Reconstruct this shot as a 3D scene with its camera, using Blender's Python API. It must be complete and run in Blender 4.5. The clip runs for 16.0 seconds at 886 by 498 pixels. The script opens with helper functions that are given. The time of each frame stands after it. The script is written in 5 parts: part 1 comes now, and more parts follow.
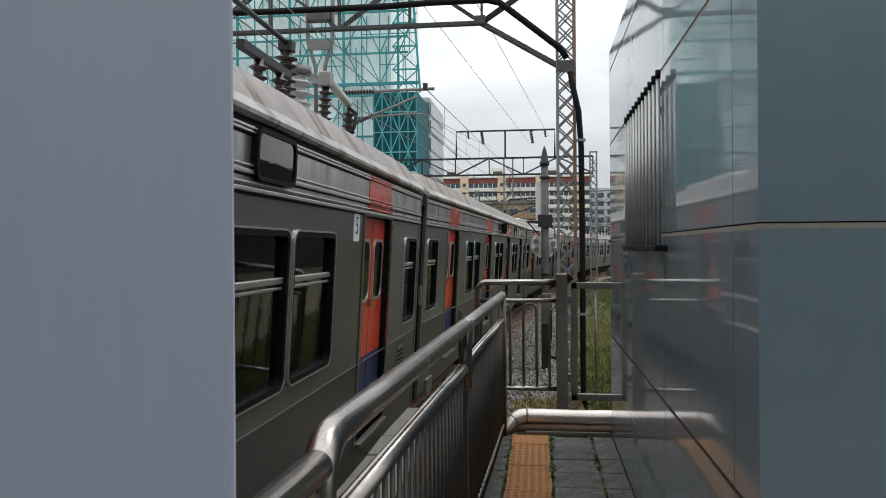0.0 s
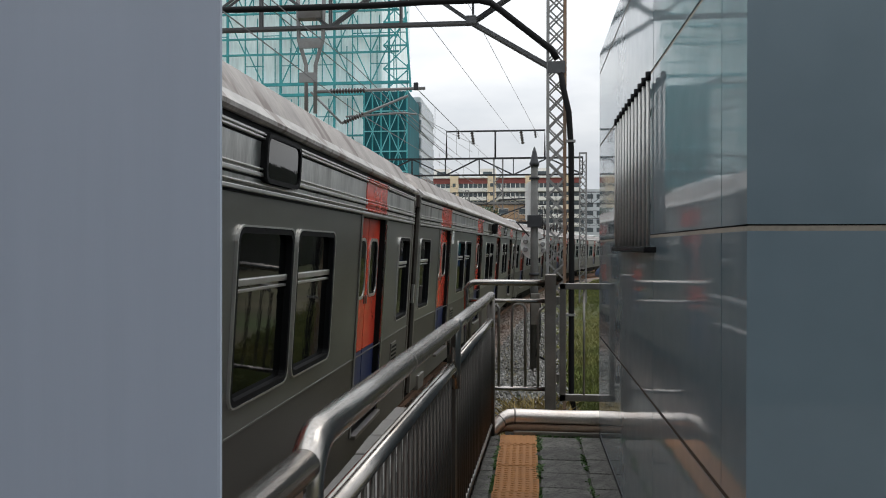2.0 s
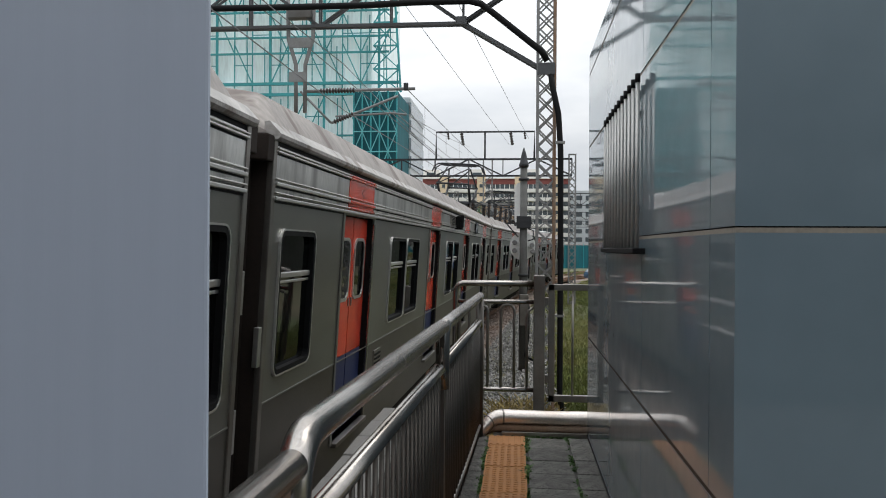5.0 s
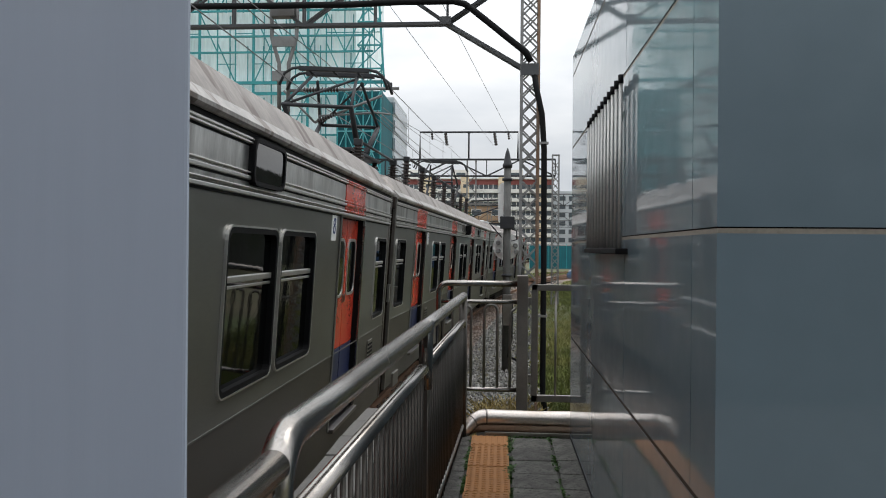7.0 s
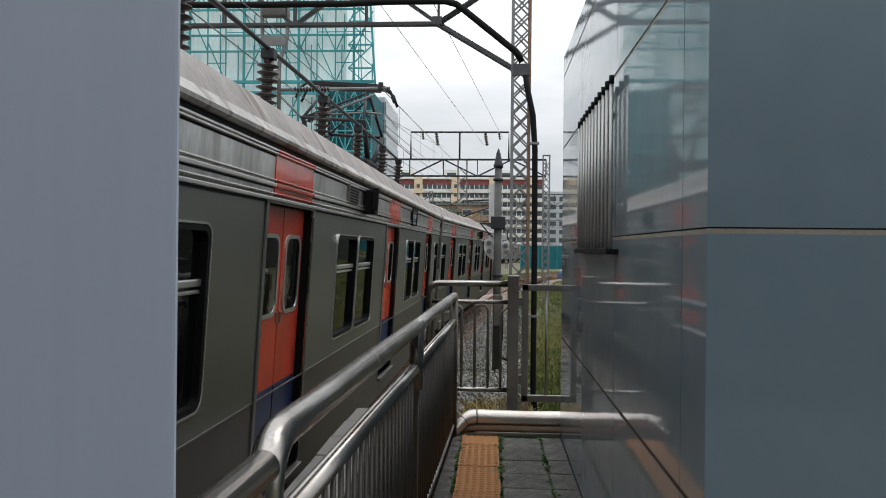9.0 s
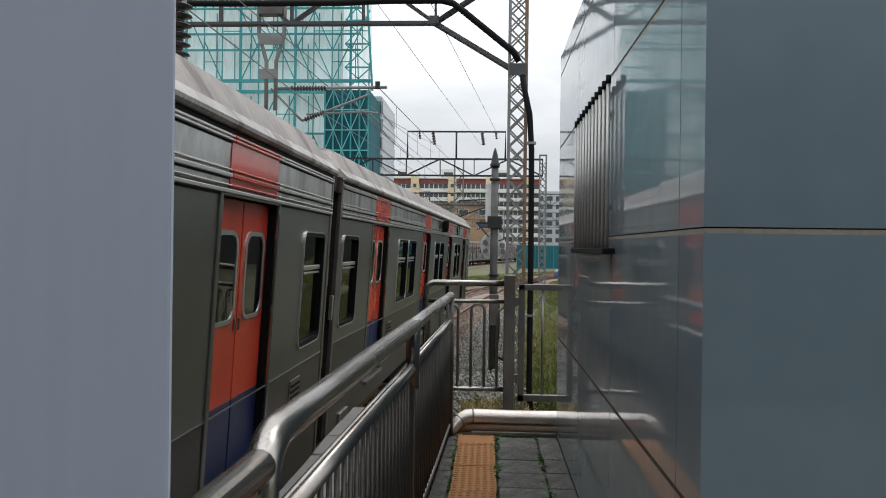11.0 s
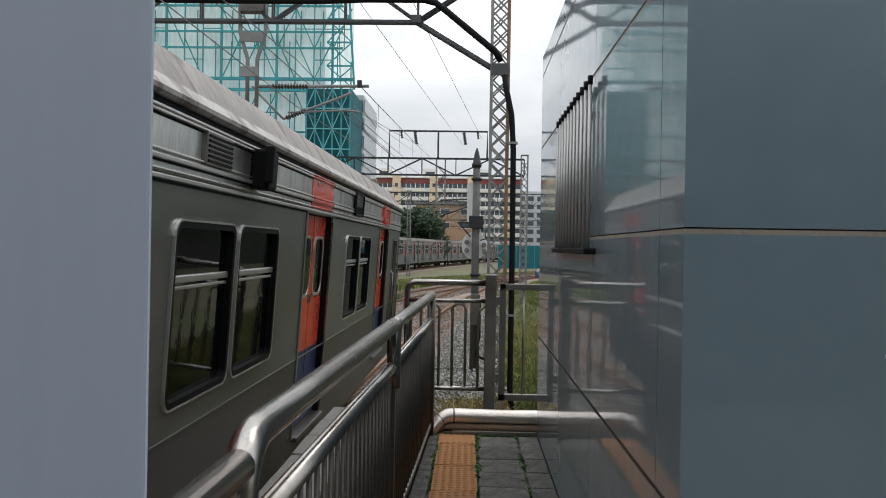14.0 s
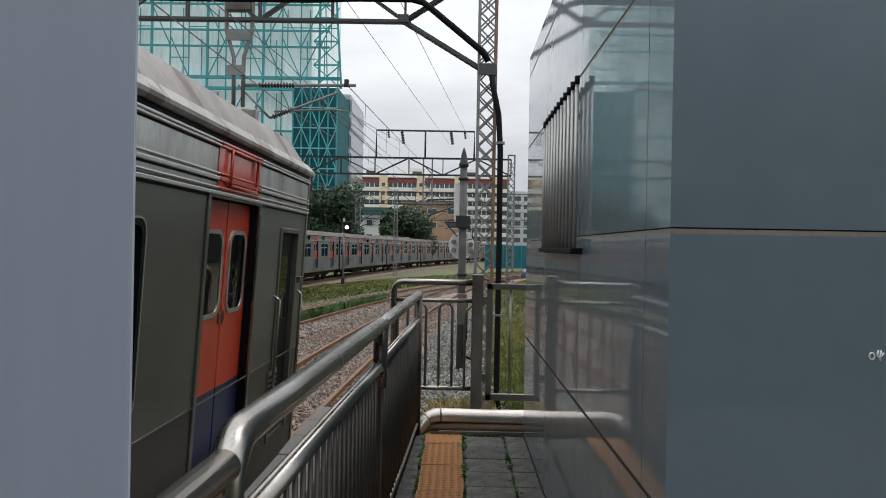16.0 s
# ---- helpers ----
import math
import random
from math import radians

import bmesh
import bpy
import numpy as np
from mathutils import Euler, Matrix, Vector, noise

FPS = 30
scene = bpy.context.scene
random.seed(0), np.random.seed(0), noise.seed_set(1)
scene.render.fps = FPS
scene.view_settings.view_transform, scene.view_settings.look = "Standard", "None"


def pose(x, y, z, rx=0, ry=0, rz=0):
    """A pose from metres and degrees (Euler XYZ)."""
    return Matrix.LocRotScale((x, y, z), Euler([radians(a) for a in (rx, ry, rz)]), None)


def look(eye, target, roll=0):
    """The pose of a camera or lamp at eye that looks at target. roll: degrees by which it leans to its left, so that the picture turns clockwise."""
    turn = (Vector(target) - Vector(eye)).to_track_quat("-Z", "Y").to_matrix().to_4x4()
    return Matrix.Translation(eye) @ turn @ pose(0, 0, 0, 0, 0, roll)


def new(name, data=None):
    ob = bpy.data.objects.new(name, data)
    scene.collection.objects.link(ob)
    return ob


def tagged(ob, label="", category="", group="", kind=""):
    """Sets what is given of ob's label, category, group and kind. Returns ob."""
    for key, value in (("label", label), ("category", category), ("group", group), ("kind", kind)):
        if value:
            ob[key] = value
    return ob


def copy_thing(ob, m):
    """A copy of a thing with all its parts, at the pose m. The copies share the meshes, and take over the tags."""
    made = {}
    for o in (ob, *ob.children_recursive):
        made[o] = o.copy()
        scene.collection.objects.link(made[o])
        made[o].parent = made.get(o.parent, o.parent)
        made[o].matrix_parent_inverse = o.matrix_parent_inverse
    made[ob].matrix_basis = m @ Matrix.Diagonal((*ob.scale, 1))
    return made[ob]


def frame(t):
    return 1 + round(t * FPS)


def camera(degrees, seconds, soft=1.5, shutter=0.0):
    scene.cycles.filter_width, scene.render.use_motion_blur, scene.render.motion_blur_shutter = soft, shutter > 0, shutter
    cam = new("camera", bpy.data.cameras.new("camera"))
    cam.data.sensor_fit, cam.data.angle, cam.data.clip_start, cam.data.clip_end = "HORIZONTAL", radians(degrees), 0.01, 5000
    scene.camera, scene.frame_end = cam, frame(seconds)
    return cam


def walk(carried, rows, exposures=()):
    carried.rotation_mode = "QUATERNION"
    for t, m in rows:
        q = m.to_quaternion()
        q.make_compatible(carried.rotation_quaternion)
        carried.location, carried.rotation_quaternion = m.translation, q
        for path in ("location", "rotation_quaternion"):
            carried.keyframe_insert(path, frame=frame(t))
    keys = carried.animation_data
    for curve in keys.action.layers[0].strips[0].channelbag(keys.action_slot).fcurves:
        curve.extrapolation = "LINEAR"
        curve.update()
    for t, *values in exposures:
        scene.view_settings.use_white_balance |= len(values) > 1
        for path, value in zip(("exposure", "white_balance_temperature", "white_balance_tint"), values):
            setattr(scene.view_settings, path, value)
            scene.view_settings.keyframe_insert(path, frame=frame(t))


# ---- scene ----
import itertools

# Camera: a phone held almost still that pans slowly to the right.
cam = camera(59.2, 16.0, soft=1.0)
# seconds, degrees to the left of the track's line, tilt, lean, place
PATH = [
    (0, 7.105, -0.125, -0.400, 0.0000, 0.0000, 1.5500),
    (0.5, 6.946, -0.156, -0.203, -0.0004, 0.0008, 1.5497),
    (1, 6.688, -0.144, -0.105, -0.0004, 0.0015, 1.5495),
    (1.5, 6.524, -0.138, -0.022, -0.0007, 0.0017, 1.5494),
    (2, 6.323, -0.143, 0.070, -0.0007, 0.0027, 1.5492),
    (2.5, 6.105, -0.139, 0.142, -0.0006, 0.0032, 1.5492),
    (3, 5.985, -0.131, 0.174, -0.0009, 0.0038, 1.5489),
    (3.5, 5.826, -0.119, 0.204, -0.0011, 0.0047, 1.5487),
    (4, 5.802, -0.104, 0.253, -0.0012, 0.0050, 1.5485),
    (6.5, 4.643, -0.084, 0.478, -0.0019, 0.0083, 1.5477),
    (7, 4.324, -0.078, 0.489, -0.0015, 0.0091, 1.5474),
    (7.5, 4.111, -0.073, 0.477, -0.0020, 0.0094, 1.5472),
    (8, 3.936, -0.073, 0.512, -0.0020, 0.0101, 1.5470),
    (8.5, 3.684, -0.073, 0.526, -0.0022, 0.0107, 1.5468),
    (9, 3.642, -0.072, 0.587, -0.0023, 0.0113, 1.5469),
    (11.5, 3.304, -0.128, 0.782, -0.0031, 0.0143, 1.5456),
    (12, 3.231, -0.153, 0.840, -0.0032, 0.0148, 1.5455),
    (12.5, 3.120, -0.166, 0.879, -0.0027, 0.0159, 1.5454),
    (13, 2.898, -0.153, 1.008, -0.0036, 0.0163, 1.5449),
    (13.5, 2.369, -0.131, 0.952, -0.0035, 0.0168, 1.5450),
    (14, 2.015, -0.120, 0.969, -0.0038, 0.0175, 1.5449),
    (14.5, 1.621, -0.133, 1.016, -0.0039, 0.0181, 1.5446),
    (15, 1.318, -0.125, 1.049, -0.0042, 0.0187, 1.5444),
    (15.5, 1.162, -0.126, 1.076, -0.0039, 0.0191, 1.5442),
    (16, 1.052, -0.120, 1.068, -0.0042, 0.0199, 1.5440),
]


def cam_pose(yaw, tilt, lean, x, y, z):
    a, b = radians(yaw), radians(tilt)
    way = Vector((-math.sin(a) * math.cos(b), math.cos(a) * math.cos(b), math.sin(b)))
    return look((x, y, z), Vector((x, y, z)) + way, lean)


# the phone brightens its picture for a moment near the end
walk(cam, [(t, cam_pose(*row)) for t, *row in PATH],
     [(0, 0.0), (3.6, 0.0), (4.0, 0.13), (4.4, 0.08), (6.3, 0.0), (13.4, 0.04), (13.9, -0.02), (14.2, 0.12), (14.5, 0.26), (15.0, 0.18), (15.5, -0.04), (16.0, -0.10)])

# Light: a bright overcast sky.
world = bpy.data.worlds.new("overcast")
scene.world = world
world.use_nodes = True
wn, wl = world.node_tree.nodes, world.node_tree.links
wn.clear()
sky = wn.new("ShaderNodeTexSky")
sky.sky_type, sky.sun_disc = "NISHITA", False
sky.sun_elevation, sky.sun_rotation = radians(55), radians(60)
sky.air_density, sky.dust_density = 1.0, 4.0
coord = wn.new("ShaderNodeTexCoord")
cloud = wn.new("ShaderNodeTexNoise")
cloud.inputs["Scale"].default_value, cloud.inputs["Detail"].default_value = 2.2, 5
cloud.inputs["Roughness"].default_value = 0.55
stretch = wn.new("ShaderNodeMapping")
stretch.inputs["Scale"].default_value = (1, 1, 3.0)
ramp = wn.new("ShaderNodeValToRGB")
ramp.color_ramp.elements[0].position, ramp.color_ramp.elements[1].position = 0.35, 0.65
ramp.color_ramp.elements[0].color = (5.3, 5.7, 6.2, 1)
ramp.color_ramp.elements[1].color = (8.3, 8.45, 8.6, 1)
blend = wn.new("ShaderNodeMix")
blend.data_type = "RGBA"
blend.inputs["Factor"].default_value = 0.93
back = wn.new("ShaderNodeBackground")
back.inputs["Strength"].default_value = 0.115
wout = wn.new("ShaderNodeOutputWorld")
wl.new(coord.outputs["Generated"], stretch.inputs["Vector"])
wl.new(stretch.outputs["Vector"], cloud.inputs["Vector"])
wl.new(cloud.outputs["Fac"], ramp.inputs["Fac"])
# an overcast sky is about twice as bright overhead as at the horizon
split = wn.new("ShaderNodeSeparateXYZ")
rise = wn.new("ShaderNodeMapRange")
rise.inputs["From Min"].default_value, rise.inputs["From Max"].default_value = 0.12, 1.0
rise.inputs["To Min"].default_value, rise.inputs["To Max"].default_value = 0.95, 2.8
lift = wn.new("ShaderNodeVectorMath")
lift.operation = "SCALE"
wl.new(coord.outputs["Generated"], split.inputs["Vector"])
wl.new(split.outputs["Z"], rise.inputs["Value"])
wl.new(sky.outputs["Color"], blend.inputs["A"])
wl.new(ramp.outputs["Color"], lift.inputs[0])
wl.new(rise.outputs["Result"], lift.inputs["Scale"])
wl.new(lift.outputs["Vector"], blend.inputs["B"])
wl.new(blend.outputs["Result"], back.inputs["Color"])
wl.new(back.outputs["Background"], wout.inputs["Surface"])
sun = new("sun", bpy.data.lights.new("sun", "SUN"))
sun.data.energy, sun.data.angle, sun.data.color = 0.6, radians(30), (1, 0.97, 0.93)
sun.matrix_world = look((10, 12, 25), (0, 6, 0))


# Materials.
def mat(name, base, rough=0.6, metal=0.0, var=0.25, scale=6.0, fine=60.0, bump=0.15, dirt=None, dirt_amount=0.4,
        dirt_scale=1.5, streak=None, coat=0.0, rvar=0.15, per_piece=0.0, bump_dist=0.01, island=0.0, spec=0.5, sharp=0.125, coat_rough=0.02):
    """A surface with variation at two scales, optional dirt of its own colour, and fine relief."""
    m = bpy.data.materials.new(name)
    m.use_nodes = True
    n, l = m.node_tree.nodes, m.node_tree.links
    b = n["Principled BSDF"]
    tc = n.new("ShaderNodeTexCoord")
    mp = n.new("ShaderNodeMapping")
    if streak:
        mp.inputs["Scale"].default_value = streak
    l.new(tc.outputs["Object"], mp.inputs["Vector"])

    def tex(s, detail=4):
        t = n.new("ShaderNodeTexNoise")
        t.inputs["Scale"].default_value, t.inputs["Detail"].default_value = s, detail
        l.new(mp.outputs["Vector"], t.inputs["Vector"])
        return t.outputs["Fac"]

    big, small = tex(scale), tex(fine, 3)
    add = n.new("ShaderNodeMath")
    add.operation = "ADD"
    l.new(big, add.inputs[0])
    l.new(small, add.inputs[1])
    rng = n.new("ShaderNodeMapRange")
    rng.inputs["From Min"].default_value, rng.inputs["From Max"].default_value = 0.6, 1.4
    rng.inputs["To Min"].default_value, rng.inputs["To Max"].default_value = 1 - var, 1 + var
    l.new(add.outputs[0], rng.inputs["Value"])
    value = rng.outputs["Result"]
    if per_piece:
        info = n.new("ShaderNodeObjectInfo")
        pr = n.new("ShaderNodeMapRange")
        pr.inputs["To Min"].default_value, pr.inputs["To Max"].default_value = 1 - per_piece, 1 + per_piece
        l.new(info.outputs["Random"], pr.inputs["Value"])
        mul = n.new("ShaderNodeMath")
        mul.operation = "MULTIPLY"
        l.new(value, mul.inputs[0])
        l.new(pr.outputs["Result"], mul.inputs[1])
        value = mul.outputs[0]
    if island:
        geo = n.new("ShaderNodeNewGeometry")
        pr = n.new("ShaderNodeMapRange")
        pr.inputs["To Min"].default_value, pr.inputs["To Max"].default_value = 1 - island, 1 + island
        l.new(geo.outputs["Random Per Island"], pr.inputs["Value"])
        mul = n.new("ShaderNodeMath")
        mul.operation = "MULTIPLY"
        l.new(value, mul.inputs[0])
        l.new(pr.outputs["Result"], mul.inputs[1])
        value = mul.outputs[0]
    sc = n.new("ShaderNodeVectorMath")
    sc.operation = "SCALE"
    sc.inputs[0].default_value = base
    l.new(value, sc.inputs["Scale"])
    colour = sc.outputs["Vector"]
    if dirt:
        d = tex(dirt_scale, 6)
        dr = n.new("ShaderNodeMapRange")
        dr.inputs["From Min"].default_value, dr.inputs["From Max"].default_value = 0.575 - sharp, 0.575 + sharp
        dr.inputs["To Max"].default_value = dirt_amount
        l.new(d, dr.inputs["Value"])
        mx = n.new("ShaderNodeMix")
        mx.data_type = "RGBA"
        mx.inputs["B"].default_value = (*dirt, 1)
        l.new(dr.outputs["Result"], mx.inputs["Factor"])
        l.new(colour, mx.inputs["A"])
        colour = mx.outputs["Result"]
    l.new(colour, b.inputs["Base Color"])
    b.inputs["Metallic"].default_value = metal
    rr = n.new("ShaderNodeMapRange")
    rr.inputs["To Min"].default_value, rr.inputs["To Max"].default_value = max(0.02, rough * (1 - rvar)), min(1, rough * (1 + rvar))
    l.new(small, rr.inputs["Value"])
    l.new(rr.outputs["Result"], b.inputs["Roughness"])
    b.inputs["Specular IOR Level"].default_value = spec
    b.inputs["Coat IOR"].default_value = 1.5
    b.inputs["Coat Weight"].default_value = coat
    b.inputs["Coat Roughness"].default_value = coat_rough
    if bump:
        bp = n.new("ShaderNodeBump")
        bp.inputs["Strength"].default_value, bp.inputs["Distance"].default_value = bump, bump_dist
        l.new(add.outputs[0], bp.inputs["Height"])
        l.new(bp.outputs["Normal"], b.inputs["Normal"])
        l.new(bp.outputs["Normal"], b.inputs["Coat Normal"])
    return m


def glass(name, tint=(0.003, 0.0035, 0.0035), rough=0.02):
    m = mat(name, tint, rough, 0.0, 0.2, 3, 20, 0.02)
    m.node_tree.nodes["Principled BSDF"].inputs["IOR"].default_value = 1.42
    return m


M = dict(
    wall=mat("grey_coated_panel", (0.133, 0.180, 0.210), 0.36, 0.15, 0.07, 1.6, 7, 0.07, bump_dist=0.006, coat=1.0, rvar=0.3, coat_rough=0.045),
    column=mat("grey_painted_steel", (0.33, 0.37, 0.44), 0.45, 0.0, 0.04, 2, 90, 0.03, streak=(1, 1, 0.05)),
    joint=mat("sealant", (0.21, 0.185, 0.15), 0.8, 0, 0.2, 8, 80, 0.1),
    # same sealant at the lowest joint, with its shade put into the colour
    low_joint=mat("dirty_sealant", (0.045, 0.036, 0.028), 0.85, 0, 0.3, 8, 80, 0.1, spec=0.2),
    black=mat("black_rubber", (0.005, 0.005, 0.0055), 0.65, 0, 0.3, 10, 80, 0.1, spec=0.15),
    steel=mat("brushed_stainless", (0.34, 0.318, 0.295), 0.25, 1.0, 0.15, 5, 120, 0.02, dirt=(0.10, 0.075, 0.055), dirt_amount=0.45, dirt_scale=3),
    dull=mat("dull_stainless", (0.25, 0.235, 0.215), 0.38, 0.9, 0.2, 5, 120, 0.03, dirt=(0.1, 0.07, 0.05), dirt_amount=0.5, dirt_scale=3),
    # balusters and posts, much darker than the rail tubes
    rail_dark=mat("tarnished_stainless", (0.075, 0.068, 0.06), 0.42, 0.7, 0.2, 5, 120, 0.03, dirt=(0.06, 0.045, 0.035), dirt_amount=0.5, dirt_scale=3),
    foil=mat("dented_foil", (0.62, 0.56, 0.51), 0.33, 0.85, 0.2, 8, 60, 0.25, dirt=(0.3, 0.2, 0.14), dirt_amount=0.5, dirt_scale=4),
    body=mat("train_stainless_body", (0.235, 0.235, 0.215), 0.34, 0.8, 0.1, 1.2, 40, 0.015, dirt=(0.10, 0.085, 0.07), dirt_amount=0.5, dirt_scale=0.8, streak=(1, 0.5, 1.6)),
    lower=mat("grimy_lower_stainless", (0.12, 0.11, 0.096), 0.42, 0.7, 0.15, 1.2, 40, 0.015, dirt=(0.06, 0.05, 0.04), dirt_amount=0.6, dirt_scale=0.9, streak=(1, 0.5, 1.2)),
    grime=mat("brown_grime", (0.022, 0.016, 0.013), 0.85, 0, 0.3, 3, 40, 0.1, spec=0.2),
    fluted=mat("train_fluted_stainless", (0.58, 0.58, 0.56), 0.33, 0.9, 0.25, 2, 40, 0.02, dirt=(0.14, 0.13, 0.12), dirt_amount=0.75, dirt_scale=3, streak=(1, 1.8, 0.35)),
    roof=mat("train_dirty_roof", (0.25, 0.225, 0.205), 0.6, 0.1, 0.45, 2.0, 25, 0.15, dirt=(0.12, 0.092, 0.078), dirt_amount=0.95, dirt_scale=1.9, streak=(0.5, 1.6, 0.6), sharp=0.025),
    roof_lip=mat("worn_roof_edge", (0.34, 0.32, 0.30), 0.5, 0.25, 0.45, 2.5, 30, 0.15, dirt=(0.15, 0.12, 0.10), dirt_amount=0.9, dirt_scale=4.0, streak=(0.5, 1.4, 1), sharp=0.03),
    tube_grey=mat("grey_guard_tube", (0.44, 0.43, 0.41), 0.4, 0.55, 0.15, 5, 60, 0.02),
    trim=mat("bright_window_trim", (0.62, 0.61, 0.59), 0.35, 0.9, 0.08, 2, 12, 0),
    red=mat("red_enamel", (0.56, 0.055, 0.028), 0.25, 0, 0.15, 2, 40, 0.02, dirt=(0.22, 0.04, 0.025), dirt_amount=0.45, dirt_scale=2.5, coat=0.3),
    blue=mat("blue_enamel", (0.012, 0.02, 0.075), 0.35, 0, 0.15, 2, 40, 0.02),
    gasket=mat("window_gasket", (0.005, 0.005, 0.0055), 0.6, 0, 0.2, 8, 60, 0.05, spec=0.12),
    glass=glass("dark_glass"),
    under=mat("underframe_grime", (0.014, 0.012, 0.010), 0.9, 0.0, 0.35, 4, 40, 0.2, spec=0.1),
    white=mat("white_plate", (0.72, 0.72, 0.7), 0.5, 0, 0.06, 5, 60, 0.03),
    numeral=mat("navy_numeral", (0.015, 0.03, 0.13), 0.5, 0, 0.05, 5, 60, 0),
    ceramic=mat("brown_ceramic", (0.03, 0.022, 0.02), 0.25, 0, 0.2, 8, 60, 0.03),
    grey_ins=mat("grey_insulator", (0.45, 0.45, 0.43), 0.4, 0, 0.12, 8, 60, 0.03),
    gal=mat("galvanised_steel", (0.21, 0.21, 0.207), 0.55, 0.5, 0.25, 4, 60, 0.08, dirt=(0.13, 0.10, 0.08), dirt_amount=0.4, dirt_scale=2.5),
    rust=mat("rusty_steel", (0.20, 0.12, 0.075), 0.8, 0.2, 0.3, 4, 60, 0.15, dirt=(0.26, 0.22, 0.18), dirt_amount=0.6, dirt_scale=3),
    dark_steel=mat("dark_steel", (0.022, 0.023, 0.026), 0.55, 0.3, 0.25, 4, 60, 0.08),
    wire=mat("wire", (0.11, 0.11, 0.11), 0.5, 0.6, 0.1, 4, 60, 0),
    concrete=mat("weathered_concrete", (0.2, 0.192, 0.18), 0.9, 0, 0.2, 2, 40, 0.2, dirt=(0.12, 0.11, 0.1), dirt_amount=0.5),
    # darkened so the platform slab bounces less light up the clad wall
    dark_slab=mat("dark_worn_concrete", (0.10, 0.097, 0.09), 0.9, 0, 0.25, 2, 40, 0.2, dirt=(0.055, 0.052, 0.047), dirt_amount=0.6),
    paver=mat("grey_paver", (0.105, 0.10, 0.09), 0.95, 0, 0.85, 9, 110, 1.0, dirt=(0.035, 0.033, 0.029), dirt_amount=0.85, dirt_scale=34, per_piece=0.22, bump_dist=0.008, sharp=0.07),
    tactile=mat("ochre_tactile", (0.35, 0.16, 0.055), 0.85, 0, 0.3, 5, 90, 0.3, dirt=(0.17, 0.09, 0.05), dirt_amount=0.65, dirt_scale=5, per_piece=0.08, bump_dist=0.004),
    grout=mat("dark_grout", (0.045, 0.042, 0.036), 0.95, 0, 0.4, 8, 80, 0.3),
    ballast=mat("brown_ballast", (0.20, 0.155, 0.125), 0.95, 0, 0.6, 1.0, 14, 0.8, bump_dist=0.05),
    stone=mat("ballast_stone", (0.20, 0.165, 0.14), 0.95, 0, 0.3, 0.8, 40, 0.3, island=0.55, dirt=(0.17, 0.10, 0.065), dirt_amount=0.75, dirt_scale=0.5),
    grey_stone=mat("grey_ballast_stone", (0.20, 0.195, 0.183), 0.95, 0, 0.3, 0.8, 40, 0.3, island=0.55),
    dry=mat("dry_grass", (0.25, 0.19, 0.07), 0.85, 0, 0.35, 1.0, 20, 0.1, island=0.4),
    ground=mat("weedy_ground", (0.12, 0.105, 0.06), 0.95, 0, 0.5, 0.4, 6, 0.6, dirt=(0.07, 0.11, 0.03), dirt_amount=0.9, dirt_scale=0.25, bump_dist=0.05),
    grass=mat("grass", (0.105, 0.125, 0.03), 0.85, 0, 0.4, 0.6, 20, 0.1, island=0.45, dirt=(0.2, 0.17, 0.05), dirt_amount=0.7, dirt_scale=0.35),
    weed=mat("weed_leaf", (0.045, 0.10, 0.02), 0.6, 0, 0.35, 4, 30, 0.1, island=0.4),
    leaf=mat("tree_leaf", (0.02, 0.045, 0.017), 0.7, 0, 0.4, 0.7, 8, 0.1, island=0.5),
    bark=mat("bark", (0.08, 0.065, 0.05), 0.9, 0, 0.3, 4, 40, 0.4),
    rail=mat("rusty_rail", (0.20, 0.11, 0.065), 0.8, 0.3, 0.25, 4, 60, 0.1),
    railhead=mat("rail_head", (0.35, 0.32, 0.3), 0.3, 0.9, 0.15, 4, 60, 0.05),
    sleeper=mat("concrete_sleeper", (0.25, 0.2, 0.165), 0.9, 0, 0.25, 4, 40, 0.2),
    green_tube=mat("teal_painted_tube", (0.03, 0.27, 0.29), 0.6, 0, 0.25, 0.4, 6, 0),
    green_net=mat("teal_net", (0.006, 0.095, 0.115), 0.9, 0, 0.5, 0.15, 1.5, 0, streak=(3, 3, 0.4)),
    pale_net=mat("pale_teal_net", (0.82, 0.92, 0.93), 0.9, 0, 0.2, 0.12, 1.2, 0, streak=(3, 3, 0.4)),
    tower=mat("office_cladding", (0.45, 0.48, 0.5), 0.6, 0, 0.1, 0.3, 4, 0),
    tower_glass=mat("office_glass", (0.14, 0.18, 0.2), 0.15, 0, 0.15, 0.2, 3, 0),
    # dark, so that the unseen closing walls dim reflections and low sky light
    dark_wall=mat("dark_stained_concrete", (0.06, 0.062, 0.055), 0.95, 0, 0.4, 0.6, 8, 0.1, dirt=(0.03, 0.045, 0.02), dirt_amount=0.7, dirt_scale=0.4, spec=0.1),
    cream=mat("cream_render", (0.66, 0.64, 0.6), 0.9, 0, 0.12, 0.2, 3, 0.05),
    # tan and orange brick are paled: distance haze is mixed into their colour
    tan=mat("tan_render", (0.66, 0.53, 0.37), 0.9, 0, 0.12, 0.2, 3, 0.05),
    maroon=mat("maroon_render", (0.21, 0.065, 0.058), 0.9, 0, 0.15, 0.2, 3, 0.05),
    brick=mat("orange_brick", (0.40, 0.26, 0.16), 0.9, 0, 0.2, 0.5, 6, 0.05),
    pane=mat("house_glass", (0.06, 0.075, 0.085), 0.15, 0, 0.2, 0.5, 5, 0),
    teal_roof=mat("dark_teal_roof", (0.045, 0.12, 0.115), 0.7, 0, 0.2, 0.5, 6, 0),
